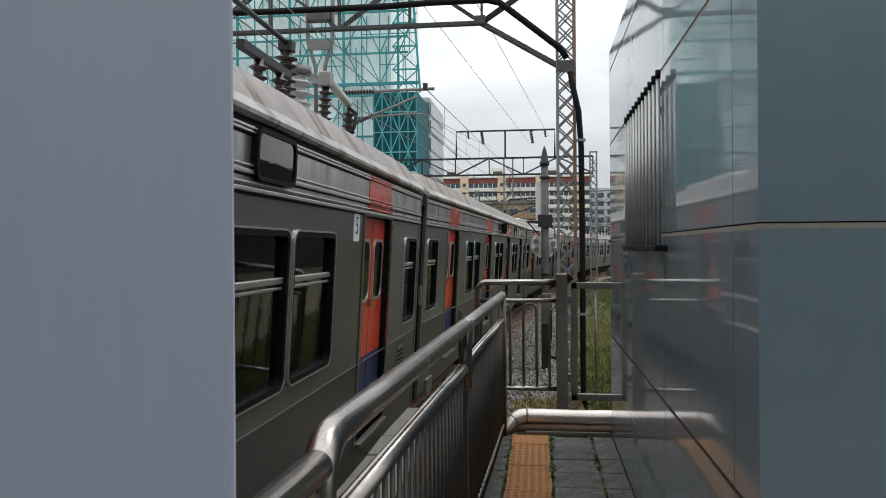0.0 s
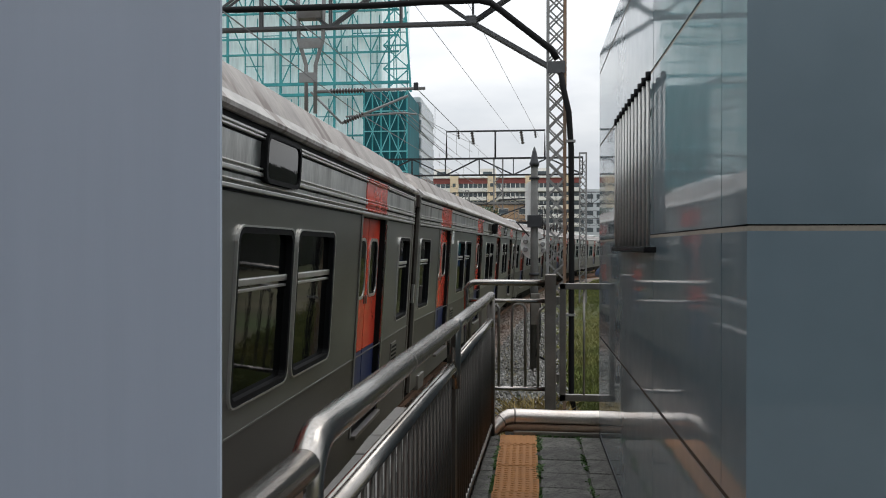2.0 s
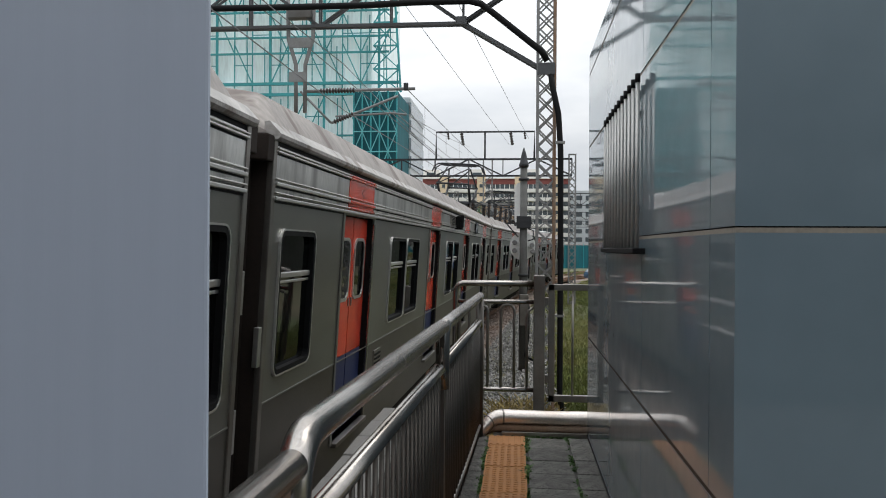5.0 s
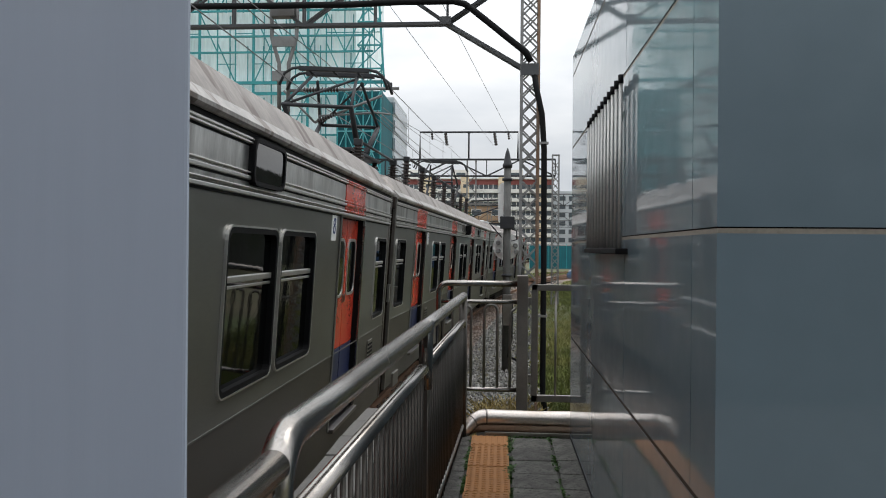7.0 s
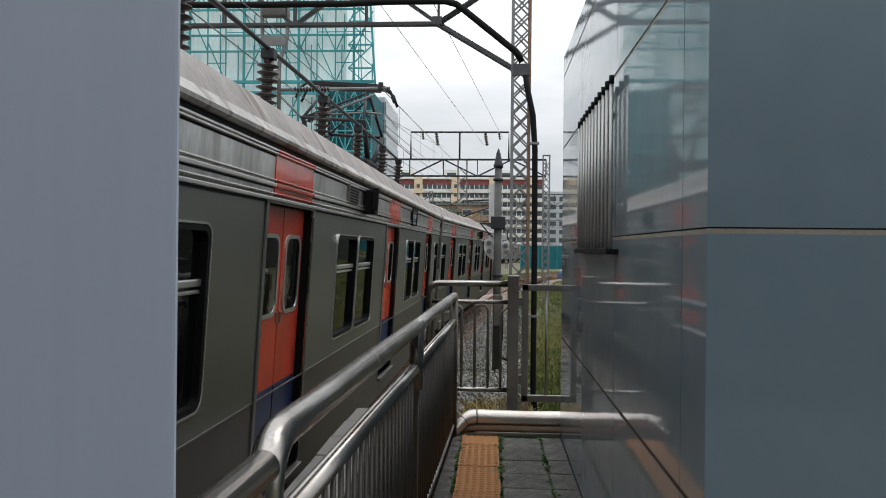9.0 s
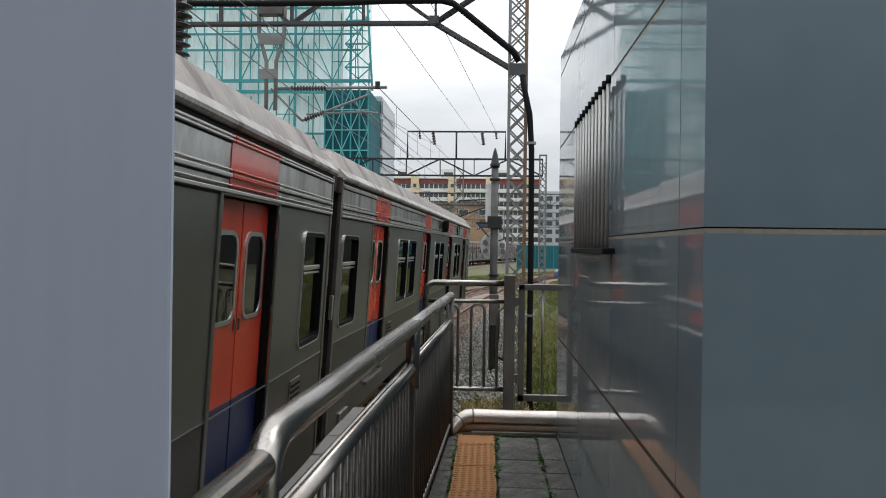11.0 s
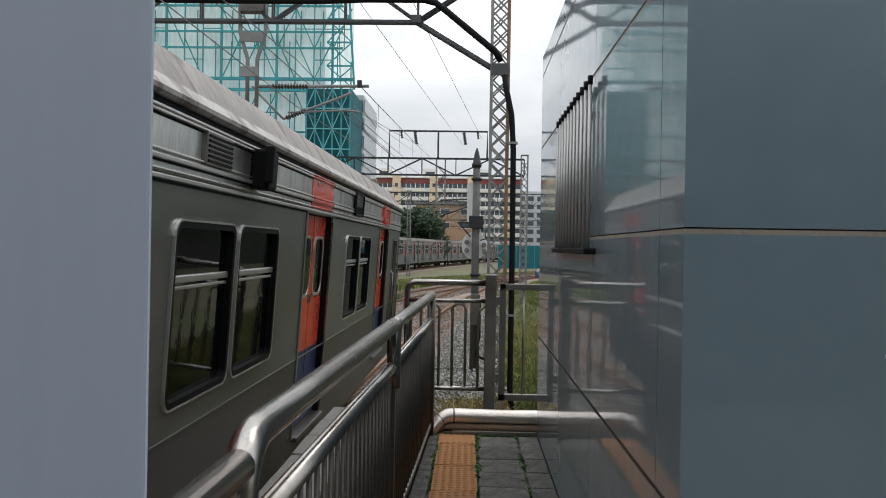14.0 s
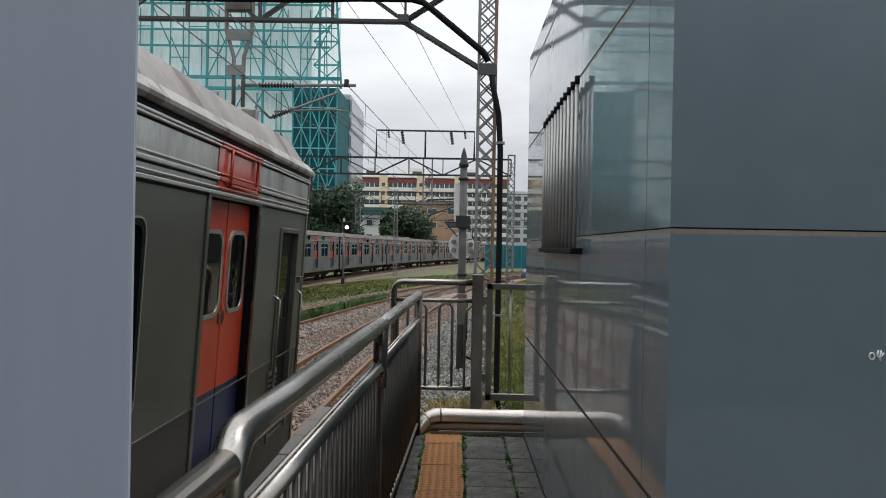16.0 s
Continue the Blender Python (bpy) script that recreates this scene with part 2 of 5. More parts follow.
    car_blue=mat("blue_car_paint", (0.03, 0.07, 0.16), 0.3, 0, 0.1, 2, 20, 0, coat=0.6),
    lamp_white=mat("lamp_lens", (0.8, 0.8, 0.75), 0.2, 0, 0.02, 2, 20, 0),
)


# ---- building helpers ----
def part(name, bm, material, parent=None, label=""):
    """Links a bmesh as one mesh object, under a thing or a part."""
    me = bpy.data.meshes.new(name)
    bm.to_mesh(me)
    bm.free()
    me.materials.append(M[material])
    ob = new(name, me)
    if parent:
        ob.parent = parent
    if label:
        ob["label"] = label
    return ob


def piece(name, me, parent, m):
    """Another object on the same mesh."""
    ob = new(name, me)
    ob.parent = parent
    ob.matrix_basis = m
    return ob


def empty(name, label="", category="", group="", kind="", at=(0, 0, 0)):
    ob = tagged(new(name), label, category, group, kind)
    ob.location = at
    return ob


def box(bm, x0, x1, y0, y1, z0, z1, bevel=0.0, m=None):
    r = bmesh.ops.create_cube(bm, size=1.0)
    vs = r["verts"]
    for v in vs:
        v.co = Vector((x0 + (v.co.x + 0.5) * (x1 - x0), y0 + (v.co.y + 0.5) * (y1 - y0), z0 + (v.co.z + 0.5) * (z1 - z0)))
        if m:
            v.co = m @ v.co
    if bevel:
        es = list({e for v in vs for e in v.link_edges})
        bmesh.ops.bevel(bm, geom=es, offset=bevel, segments=2, affect="EDGES", profile=0.5)
    return bm


def boxm(*a, **k):
    return box(bmesh.new(), *a, **k)


def tube(bm, pts, r, n=10, caps=True):
    """A round tube along the points."""
    pts = [Vector(p) for p in pts]
    rings, ref = [], None
    for i, p in enumerate(pts):
        d = (pts[min(i + 1, len(pts) - 1)] - pts[max(i - 1, 0)]).normalized()
        if ref is None:
            ref = d.orthogonal().normalized()
        else:
            ref = (ref - d * ref.dot(d)).normalized()
        up = d.cross(ref)
        rr = r[i] if isinstance(r, (list, tuple)) else r
        rings.append([bm.verts.new(p + (ref * math.cos(2 * math.pi * k / n) + up * math.sin(2 * math.pi * k / n)) * rr) for k in range(n)])
    for a, b in zip(rings, rings[1:]):
        for k in range(n):
            f = bm.faces.new((a[k], a[(k + 1) % n], b[(k + 1) % n], b[k]))
            f.smooth = n > 5
    if caps and n > 2:
        bm.faces.new(rings[0][::-1])
        bm.faces.new(rings[-1])
    return bm


def tubem(pts, r, n=10, caps=True):
    return tube(bmesh.new(), pts, r, n, caps)


def bar(bm, a, b, w, h=None):
    """A square bar from a to b."""
    a, b = Vector(a), Vector(b)
    h = h or w
    d = (b - a).normalized()
    s = d.cross(Vector((0, 0, 1)))
    s = Vector((1, 0, 0)) if s.length < 1e-3 else s.normalized()
    u = s.cross(d)
    vs = [bm.verts.new(p + s * (i * w / 2) + u * (j * h / 2)) for p in (a, b) for i, j in ((-1, -1), (1, -1), (1, 1), (-1, 1))]
    for q in ((3, 2, 1, 0), (4, 5, 6, 7), (0, 1, 5, 4), (1, 2, 6, 5), (2, 3, 7, 6), (3, 0, 4, 7)):
        bm.faces.new([vs[k] for k in q])
    return bm


def sweep_y(bm, prof, y0, y1, closed=False, smooth=False):
    """Extrudes a profile of (x, z) along y."""
    a = [bm.verts.new((x, y0, z)) for x, z in prof]
    b = [bm.verts.new((x, y1, z)) for x, z in prof]
    n = len(prof)
    for i in range(n if closed else n - 1):
        f = bm.faces.new((a[i], a[(i + 1) % n], b[(i + 1) % n], b[i]))
        f.smooth = smooth
    if closed:
        bm.faces.new(a[::-1])
        bm.faces.new(b)
    return bm


def lathe(bm, prof, at=(0, 0, 0), n=14, smooth=True):
    """Turns a profile of (radius, height) about the vertical through at."""
    rings = []
    for r, z in prof:
        rings.append([bm.verts.new((at[0] + r * math.cos(2 * math.pi * k / n), at[1] + r * math.sin(2 * math.pi * k / n), at[2] + z)) for k in range(n)])
    for a, b in zip(rings, rings[1:]):
        for k in range(n):
            f = bm.faces.new((a[k], a[(k + 1) % n], b[(k + 1) % n], b[k]))
            f.smooth = smooth
    bm.faces.new(rings[0][::-1])
    bm.faces.new(rings[-1])
    return bm


def rounded(w, h, r, n=4):
    """A rounded rectangle about the origin, counter-clockwise."""
    out = []
    for cx, cy, a0 in ((w / 2 - r, h / 2 - r, 0), (-w / 2 + r, h / 2 - r, 90), (-w / 2 + r, -h / 2 + r, 180), (w / 2 - r, -h / 2 + r, 270)):
        for k in range(n + 1):
            a = radians(a0 + 90 * k / n)
            out.append((cx + r * math.cos(a), cy + r * math.sin(a)))
    return out


def plate_yz(bm, loop, x0, x1, yc, zc):
    """A solid plate between x0 and x1 with a rounded outline in y and z."""
    a = [bm.verts.new((x0, yc + u, zc + v)) for u, v in loop]
    b = [bm.verts.new((x1, yc + u, zc + v)) for u, v in loop]
    n = len(loop)
    bm.faces.new(a[::-1])
    bm.faces.new(b)
    for i in range(n):
        bm.faces.new((a[i], a[(i + 1) % n], b[(i + 1) % n], b[i]))
    return bm


def ring_yz(bm, outer, inner, x0, x1, yc, zc):
    """A frame between two outlines of equal length."""
    loops = [[bm.verts.new((x, yc + u, zc + v)) for u, v in lp] for x, lp in ((x0, outer), (x1, outer), (x1, inner), (x0, inner))]
    n = len(outer)
    for a, b in zip(loops, loops[1:]):
        for i in range(n):
            bm.faces.new((a[i], a[(i + 1) % n], b[(i + 1) % n], b[i]))
    return bm


def clean(bm):
    bmesh.ops.recalc_face_normals(bm, faces=bm.faces)
    return bm


# ---- the plan ----
GROUND = -1.28        # ballast top
RAIL = -1.10          # rail top
TRACK_X = -3.06       # centre of the near track where it runs straight
BEND_Y, BEND_R = 3.3, 356.0


def track_at(s, off=0.0):
    """Point and heading (degrees to the right) of the near track at distance s along it, off metres to its right."""
    if s <= BEND_Y:
        return TRACK_X + off, s, 0.0
    a = min((s - BEND_Y) / BEND_R, 1.2)
    extra = s - BEND_Y - a * BEND_R
    x = TRACK_X + BEND_R * (1 - math.cos(a)) + extra * math.sin(a)
    y = BEND_Y + BEND_R * math.sin(a) + extra * math.cos(a)
    return x + off * math.cos(a), y - off * math.sin(a), math.degrees(a)


# ---- ground and platform ----
def build_ground():
    bm = bmesh.new()
    bmesh.ops.create_grid(bm, x_segments=60, y_segments=60, size=1500)
    for v in bm.verts:
        v.co.y += 300
        v.co.z = GROUND - 0.06
    tagged(part("ground", bm, "ground"), "weedy brown earth beside the railway tracks", "ground", kind="structure")


def strip(name, points_left, points_right, z, material, label, thick=0.3):
    bm = bmesh.new()
    rows = []
    for (xa, ya), (xb, yb) in zip(points_left, points_right):
        rows.append([bm.verts.new((xa - 0.35, ya, z - thick)), bm.verts.new((xa, ya, z)), bm.verts.new((xb, yb, z)), bm.verts.new((xb + 0.35, yb, z - thick))])
    for a, b in zip(rows, rows[1:]):
        for i in range(3):
            bm.faces.new((a[i], a[i + 1], b[i + 1], b[i]))
    return tagged(part(name, clean(bm), material), label, "ballast", kind="structure")


def rail_profile():
    return [(-0.07, 0), (0.07, 0), (0.07, 0.015), (0.012, 0.035), (0.012, 0.11), (0.036, 0.122), (0.036, 0.15), (-0.036, 0.15), (-0.036, 0.122), (-0.012, 0.11), (-0.012, 0.035), (-0.07, 0.015)]


def build_track(name, line, s0, s1, step, label, sleepers=150):
    """Two rails, sleepers and the ballast bed along line(s, off) -> x, y, heading."""
    ss = [s0 + i * step for i in range(int((s1 - s0) / step) + 1)]
    strip("ballast_bed", [line(s, -1.75)[:2] for s in ss], [line(s, 1.75)[:2] for s in ss], GROUND + 0.04, "ballast", "brown crushed stone ballast under a track")
    tr = empty(name, label, "railway track", "railway tracks", at=(0, 0, 0))
    for side in (-0.7525, 0.7525):
        bm = bmesh.new()
        prof = rail_profile()
        rings = []
        for s in ss:
            x, y, h = line(s, side)
            c, d = math.cos(radians(h)), math.sin(radians(h))
            rings.append([bm.verts.new((x + u * c, y - u * d, RAIL - 0.15 + v)) for u, v in prof])
        for a, b in zip(rings, rings[1:]):
            for k in range(len(prof)):
                bm.faces.new((a[k], a[(k + 1) % len(prof)], b[(k + 1) % len(prof)], b[k]))
        part("rail", clean(bm), "rail", tr, "rusty steel rail")
    me = None
    for i in range(sleepers):
        s = s0 + 0.3 + i * 0.62
        if s > s1:
            break
        x, y, h = line(s, 0)
        if me is None:
            ob = part("sleeper", boxm(-1.2, 1.2, -0.12, 0.12, -0.2, 0, 0.02), "sleeper", tr)
            me = ob.data
            ob.matrix_basis = pose(x, y, RAIL - 0.15, 0, 0, -h)
        else:
            piece("sleeper", me, tr, pose(x, y, RAIL - 0.15, 0, 0, -h))


def near_line(s, off):
    return track_at(s, off)


def second_line(s, off):
    """The second track, on a tighter bend."""
    a, off = max(s - 6.0, 0.0) / 180.0, off - 4.3
    x, y = -2.93 + 180.0 * (1 - math.cos(a)), min(s, 6.0) + 180.0 * math.sin(a)
    return x + off * math.cos(a), y - off * math.sin(a), math.degrees(a)


def far_line(s, off):
    """The far track, on its own wide bend to the right."""
    a0, r = radians(3), 644.0
    a = a0 + s / r
    x = -12.4 + r * (math.cos(a0) - math.cos(a))
    y = 41.4 + r * (math.sin(a) - math.sin(a0))
    return x + off * math.cos(a), y - off * math.sin(a), math.degrees(a)


build_ground()
build_track("railway_track", near_line, -30, 130, 2.5, "railway track with rusty rails and brown sleepers", 140)
build_track("railway_track", second_line, 8, 130, 2.5, "railway track with rusty rails between grass strips", 60)

build_track("railway_track", far_line, -30, 210, 5, "distant railway track under the far train", 4)

PAVE_END = 6.46


def build_platform():
    slab = boxm(-1.27, 4.0, -4.0, PAVE_END, -1.3, -0.05)
    tagged(part("platform", slab, "dark_slab"), "concrete end of a station platform", "platform", kind="structure")
    coping = empty("platform_coping", "worn grey stone edge blocks of the platform", "coping", kind="structure")
    y = 0.0
    me = None
    for i in range(13):
        if me is None:
            ob = part("block", boxm(-0.19, 0.19, 0.006, 0.56, -0.06, 0.0, 0.012), "concrete", coping)
            me = ob.data
            ob.matrix_basis = pose(-1.105, y, 0.012)
        else:
            piece("block", me, coping, pose(-1.105 + random.uniform(-0.012, 0.012), y, 0.012 + random.uniform(-0.006, 0.004), 0, 0, random.uniform(-0.8, 0.8)))
        y += 0.57


build_platform()


# ---- the clad building and the column ----
WX, CORNER = 0.572, 2.146


def build_wall():
    w = empty("wall_building", "grey-blue glossy metal panel cladding of a platform building", "building", kind="structure")
    part("core", boxm(WX + 0.03, 4.0, CORNER + 0.03, 6.48, 0, 3.1), "black", w)
    ys = [CORNER, 2.42, 3.72, 5.15, 6.50]
    zs = [0.02, 0.82, 1.602, 2.378, 2.97, 3.14]
    g = 0.003
    for (a, b), (c, d) in itertools.product(zip(ys, ys[1:]), zip(zs, zs[1:])):
        part("panel", boxm(WX, WX + 0.028, a + (g if a > CORNER else 0.028), b - g, c + 0.009, d - 0.009), "wall", w)
    xs = [WX, 2.4, 3.98]
    for (a, b), (c, d) in itertools.product(zip(xs, xs[1:]), zip(zs, zs[1:])):
        part("panel", boxm(a + (g if a > WX else 0), b - g, CORNER, CORNER + 0.028, c + 0.009, d - 0.009), "wall", w)
    for z in zs[1:-1]:
        part("seal", boxm(WX + 0.002, WX + 0.02, CORNER + 0.0025, 6.495, z - 0.009, z + 0.005), "joint" if z > 1 else "low_joint", w)
        part("seal", boxm(WX + 0.0025, 3.97, CORNER + 0.002, CORNER + 0.02, z - 0.009, z + 0.005), "joint" if z > 1 else "low_joint", w)
    for y in (6.503,):
        part("end_panel", boxm(WX, 4.0, y, y + 0.02, 0.02, 3.14), "wall", w)


def build_grille():
    gr = empty("window_guard", "dull steel tube window guard with black end caps", "window guard", at=(WX, 4.4, 0))
    gr.location = (0, 0, 0)
    ys = [3.655 + i * 0.132 for i in range(11)]
    for y in ys:
        part("tube", tubem([(WX - 0.034, y, 1.545), (WX - 0.034, y, 2.32)], 0.0095, 8), "tube_grey", gr)
        part("end_cap", tubem([(WX - 0.034, y, 2.312), (WX - 0.034, y, 2.352)], 0.0125, 8), "black", gr, "black plastic end cap")
    part("base_bar", boxm(WX - 0.056, WX + 0.002, 3.63, ys[-1] + 0.05, 1.525, 1.552, 0.004), "black", gr)
    for z in (1.75, 2.2):
        part("cross_bar", boxm(WX - 0.016, WX - 0.006, ys[1], ys[-1] + 0.03, z - 0.012, z + 0.012), "dull", gr)
        for y in (ys[3], ys[-1] - 0.03):
            part("bracket", boxm(WX - 0.016, WX + 0.002, y - 0.015, y + 0.015, z - 0.02, z + 0.02), "dull", gr)


def build_column():
    bm = boxm(-0.62, -0.1455, 0.36, 0.395, 0, 3.0)
    for v in bm.verts:
        if v.co.y > 0.38 and v.co.x > -0.3:
            v.co.x -= 0.022
    es = [e for e in bm.edges if abs(e.verts[0].co.z - e.verts[1].co.z) > 1]
    bmesh.ops.bevel(bm, geom=es, offset=0.003, segments=3, affect="EDGES", profile=0.5)
    tagged(part("column", bm, "column"), "smooth grey-blue painted steel column on the platform", "column", kind="structure")


def build_mark():
    """A tiny hand-written mark on the panel."""
    y, x, z = CORNER - 0.0006, 1.132, 1.272
    m = tagged(new("wall_mark"), "small white handwritten mark on the panel", "mark")
    ring = [(x - 0.012 + 0.007 * math.cos(radians(a)), y, z + 0.009 * math.sin(radians(a))) for a in range(0, 361, 30)]
    part("stroke", tubem(ring, 0.0022, 6), "white", m)
    part("stroke", tubem([(x + 0.005, y, z + 0.016), (x + 0.002, y, z + 0.002), (x + 0.007, y, z - 0.003), (x + 0.016, y, z + 0.002), (x + 0.019, y, z + 0.010)], 0.0022, 6), "white", m)
    part("stroke", tubem([(x + 0.013, y, z + 0.016), (x + 0.010, y, z + 0.002), (x + 0.010, y, z - 0.012)], 0.0022, 6), "white", m)


build_wall()
build_mark()
build_grille()
build_column()


# ---- railing ----
def build_railing():
    r = empty("railing", "brushed stainless steel platform railing with thin balusters", "railing")
    A, B, C = Vector((-0.458, 1.52, 0)), Vector((-0.385, 3.93, 0)), Vector((-0.315, 6.42, 0))
    zt, zm = 1.148, 0.948
    up = Vector((0, 0, 1))

    def run(a, b, top, mid):
        d = (b - a).normalized()
        # the top tube bends down into its end post
        turn = [a + d * (0.04 + 0.11 * (1 - math.cos(q))) + up * (zt - 0.11 + 0.11 * math.sin(q)) for q in [radians(k) for k in range(0, 91, 15)]]
        part("top_rail", tubem([a + d * 0.04 + up * (zt - 0.32)] + turn + [b + up * zt], top, 18), "steel", r, "bright brushed top tube")
        part("weld_seam", tubem([a + d * 1.15 + up * zt, a + d * 1.153 + up * zt], top + 0.0008, 18), "dull", r)
        part("mid_rail", tubem([a + d * 0.05 + up * zm, b - d * 0.10 + up * zm, b - d * 0.055 + up * (zm - 0.012), b - d * 0.04 + up * (zm - 0.045)], mid, 14), "steel", r)
        part("bottom_rail", tubem([a + up * 0.09, b + up * 0.09], 0.018, 10), "dull", r)
        n = int((b - a).length / 0.098)
        me = None
        for i in range(1, n):
            p = a + d * (0.05 + 0.098 * i)
            if me is None:
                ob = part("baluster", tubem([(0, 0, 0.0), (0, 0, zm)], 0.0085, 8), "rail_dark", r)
                me = ob.data
                ob.matrix_basis = Matrix.Translation(p)
            else:
                piece("baluster", me, r, Matrix.Translation(p))
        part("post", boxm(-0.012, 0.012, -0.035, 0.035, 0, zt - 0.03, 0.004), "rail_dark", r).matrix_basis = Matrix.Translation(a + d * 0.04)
        part("foot_plate", boxm(-0.06, 0.06, -0.06, 0.06, 0, 0.012, 0.003), "dull", r).matrix_basis = Matrix.Translation(a + d * 0.04)

    run(A, B, 0.038, 0.029)
    run(B, C, 0.036, 0.028)
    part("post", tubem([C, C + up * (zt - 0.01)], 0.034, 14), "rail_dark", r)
    part("end_cap", lathe(bmesh.new(), [(0.036, 0), (0.034, 0.012), (0.02, 0.022), (0.005, 0.026)], C + up * (zt - 0.01), 14), "steel", r)
    # the length that runs back past the camera, set a little lower
    d = (B - A).normalized()
    back = A - d * 2.1
    part("top_rail", tubem([back + up * (zt - 0.045), A + d * 0.03 + up * (zt - 0.045)], 0.035, 18), "steel", r)
    part("mid_rail", tubem([back + up * (zm - 0.02), A + d * 0.05 + up * (zm - 0.02)], 0.028, 14), "steel", r)
    part("end_bracket", boxm(-0.006, 0.006, -0.12, 0.0, zm - 0.02, zt - 0.06, 0.002), "rust", r, "rusty end bracket").matrix_basis = Matrix.Translation(A + d * 0.03)


def build_end_fence():
    f = empty("end_fence", "stainless steel fence with a rounded top tube across the platform end", "fence")
    y, x0, x1 = 7.72, -0.62, 0.17
    pts = [(x0, y, 0.1)] + [(x0 + 0.09 * (1 - math.cos(a)), y, 1.11 + 0.09 * math.sin(a)) for a in [radians(k) for k in range(0, 91, 15)]] + [(x1, y, 1.2)]
    part("top_rail", tubem(pts, 0.03, 14), "steel", f, "bright brushed top tube")
    part("mid_rail", tubem([(x0, y, 1.02), (x1, y, 1.02)], 0.021, 12), "steel", f)
    part("bottom_rail", tubem([(x0, y, 0.155), (x1, y, 0.155)], 0.023, 12), "steel", f)
    part("post", boxm(x1 - 0.02, x1 + 0.09, y - 0.05, y + 0.05, -0.3, 1.285, 0.008), "dull", f)
    for xa in (-0.58, -0.40, -0.17):
        w = 0.13 if xa > -0.3 else 0.1
        u = [(xa, y, 0.155)] + [(xa + w / 2 - w / 2 * math.cos(a), y, 0.93 + w / 2 * math.sin(a)) for a in [radians(k) for k in range(0, 181, 20)]] + [(xa + w, y, 0.155)]
        part("hoop", tubem(u, 0.014, 10), "dull", f)
    part("hoop", tubem([(0.085, y, 0.155), (0.085, y, 0.85), (0.1, y, 0.93), (0.15, y, 0.97)], 0.014, 10), "dull", f)
    g = empty("gate", "weathered grey steel gate leaf with vertical bars", "gate")
    ga, gb, gy = 0.30, 1.15, 7.86
    part("gate_frame", boxm(ga, ga + 0.06, gy - 0.025, gy + 0.025, 0.02, 1.19, 0.004), "dull", g)
    part("gate_frame", boxm(gb - 0.06, gb, gy - 0.025, gy + 0.025, 0.02, 1.19, 0.004), "dull", g)
    part("top_bar", boxm(ga, gb, gy - 0.025, gy + 0.025, 1.13, 1.19, 0.004), "dull", g)
    part("bottom_bar", boxm(ga, gb, gy - 0.025, gy + 0.025, 0.02, 0.085, 0.004), "dull", g)
    for x in (0.54, 0.74, 0.94):
        part("bar", tubem([(x, gy, 0.05), (x, gy, 1.16)], 0.011, 8), "dull", g)
    for z in (0.25, 1.02):
        part("hinge", boxm(0.26, ga, gy - 0.05, gy - 0.01, z - 0.04, z + 0.04, 0.004), "dull", g)


def build_pipe():
    pts = [(-0.335, 6.43, -0.02), (-0.30, 6.46, 0.03), (-0.25, 6.50, 0.085), (-0.215, 6.53, 0.115), (-0.17, 6.55, 0.132), (-0.12, 6.56, 0.135), (0.3, 6.56, 0.132), (0.7, 6.56, 0.135), (1.3, 6.56, 0.132)]
    p = empty("pipe", "insulated pipe in shiny dented foil across the floor", "pipe")
    part("cladding", tubem(pts, [0.035, 0.045, 0.052, 0.058, 0.062, 0.062, 0.060, 0.062, 0.062], 18), "foil", p)
    part("strap", tubem([(-0.13, 6.558, 0.134), (-0.115, 6.56, 0.134)], 0.066, 18), "dull", p)
    part("strap", tubem([(-0.235, 6.512, 0.10), (-0.228, 6.517, 0.104)], 0.058, 18), "dull", p)
    part("lower_pipe", tubem([(-0.33, 6.47, -0.03), (-0.27, 6.5, 0.02), (-0.2, 6.53, 0.045), (1.3, 6.53, 0.045)], 0.034, 12), "rust", p, "thin rusty pipe")
    part("kerb", boxm(-0.2, 1.3, 6.50, 6.68, -0.35, 0.012), "concrete", p)


build_railing()
build_end_fence()
build_pipe()


# ---- the train ----
HALF, FLOOR = 1.56, 1.02          # half width, floor over the rail
DOORS = (-7.38, -2.46, 2.46, 7.38)
SEAM, WIN0, WIN1, DOOR1, GUTTER = 1.69, 1.845, 2.75, 2.93, 3.305
BASE, END_WIN = 0.76, 0.58        # lower edge of the body, end windows in from the car's end
PAIRS = (-4.92, 0.0, 4.92)
GAP = 0.56                        # half width of a door opening


def side_wall(bm, length, cab=False, low=False):
    """The near side with its door and window openings."""
    holes = [(c - GAP, c + GAP, FLOOR, DOOR1) for c in DOORS]
    for c in PAIRS:
        holes += [(c - 0.96, c - 0.05, WIN0, WIN1), (c + 0.05, c + 0.96, WIN0, WIN1)]
    for s in (-1, 1):
        a, b = sorted((s * (length / 2 - END_WIN - 0.37), s * (length / 2 - END_WIN + 0.37)))
        if cab and s > 0:
            a, b = length / 2 - 0.98, length / 2 - 0.36
        holes.append((a, b, FLOOR if cab and s > 0 else WIN0, WIN1))
    ys = sorted({-length / 2, length / 2, *[h[0] for h in holes], *[h[1] for h in holes]})
    zs = [BASE, FLOOR, SEAM] if low else [SEAM, WIN0, WIN1, DOOR1, GUTTER]
    vs = {(y, z): bm.verts.new((HALF, y, z)) for y in ys for z in zs}
    for y0, y1 in zip(ys, ys[1:]):
        for z0, z1 in zip(zs, zs[1:]):
            cy, cz = (y0 + y1) / 2, (z0 + z1) / 2
            if not any(h[0] < cy < h[1] and h[2] < cz < h[3] for h in holes):
                bm.faces.new((vs[y0, z0], vs[y1, z0], vs[y1, z1], vs[y0, z1]))
    for h in holes:   # reveals
        if low:
            break
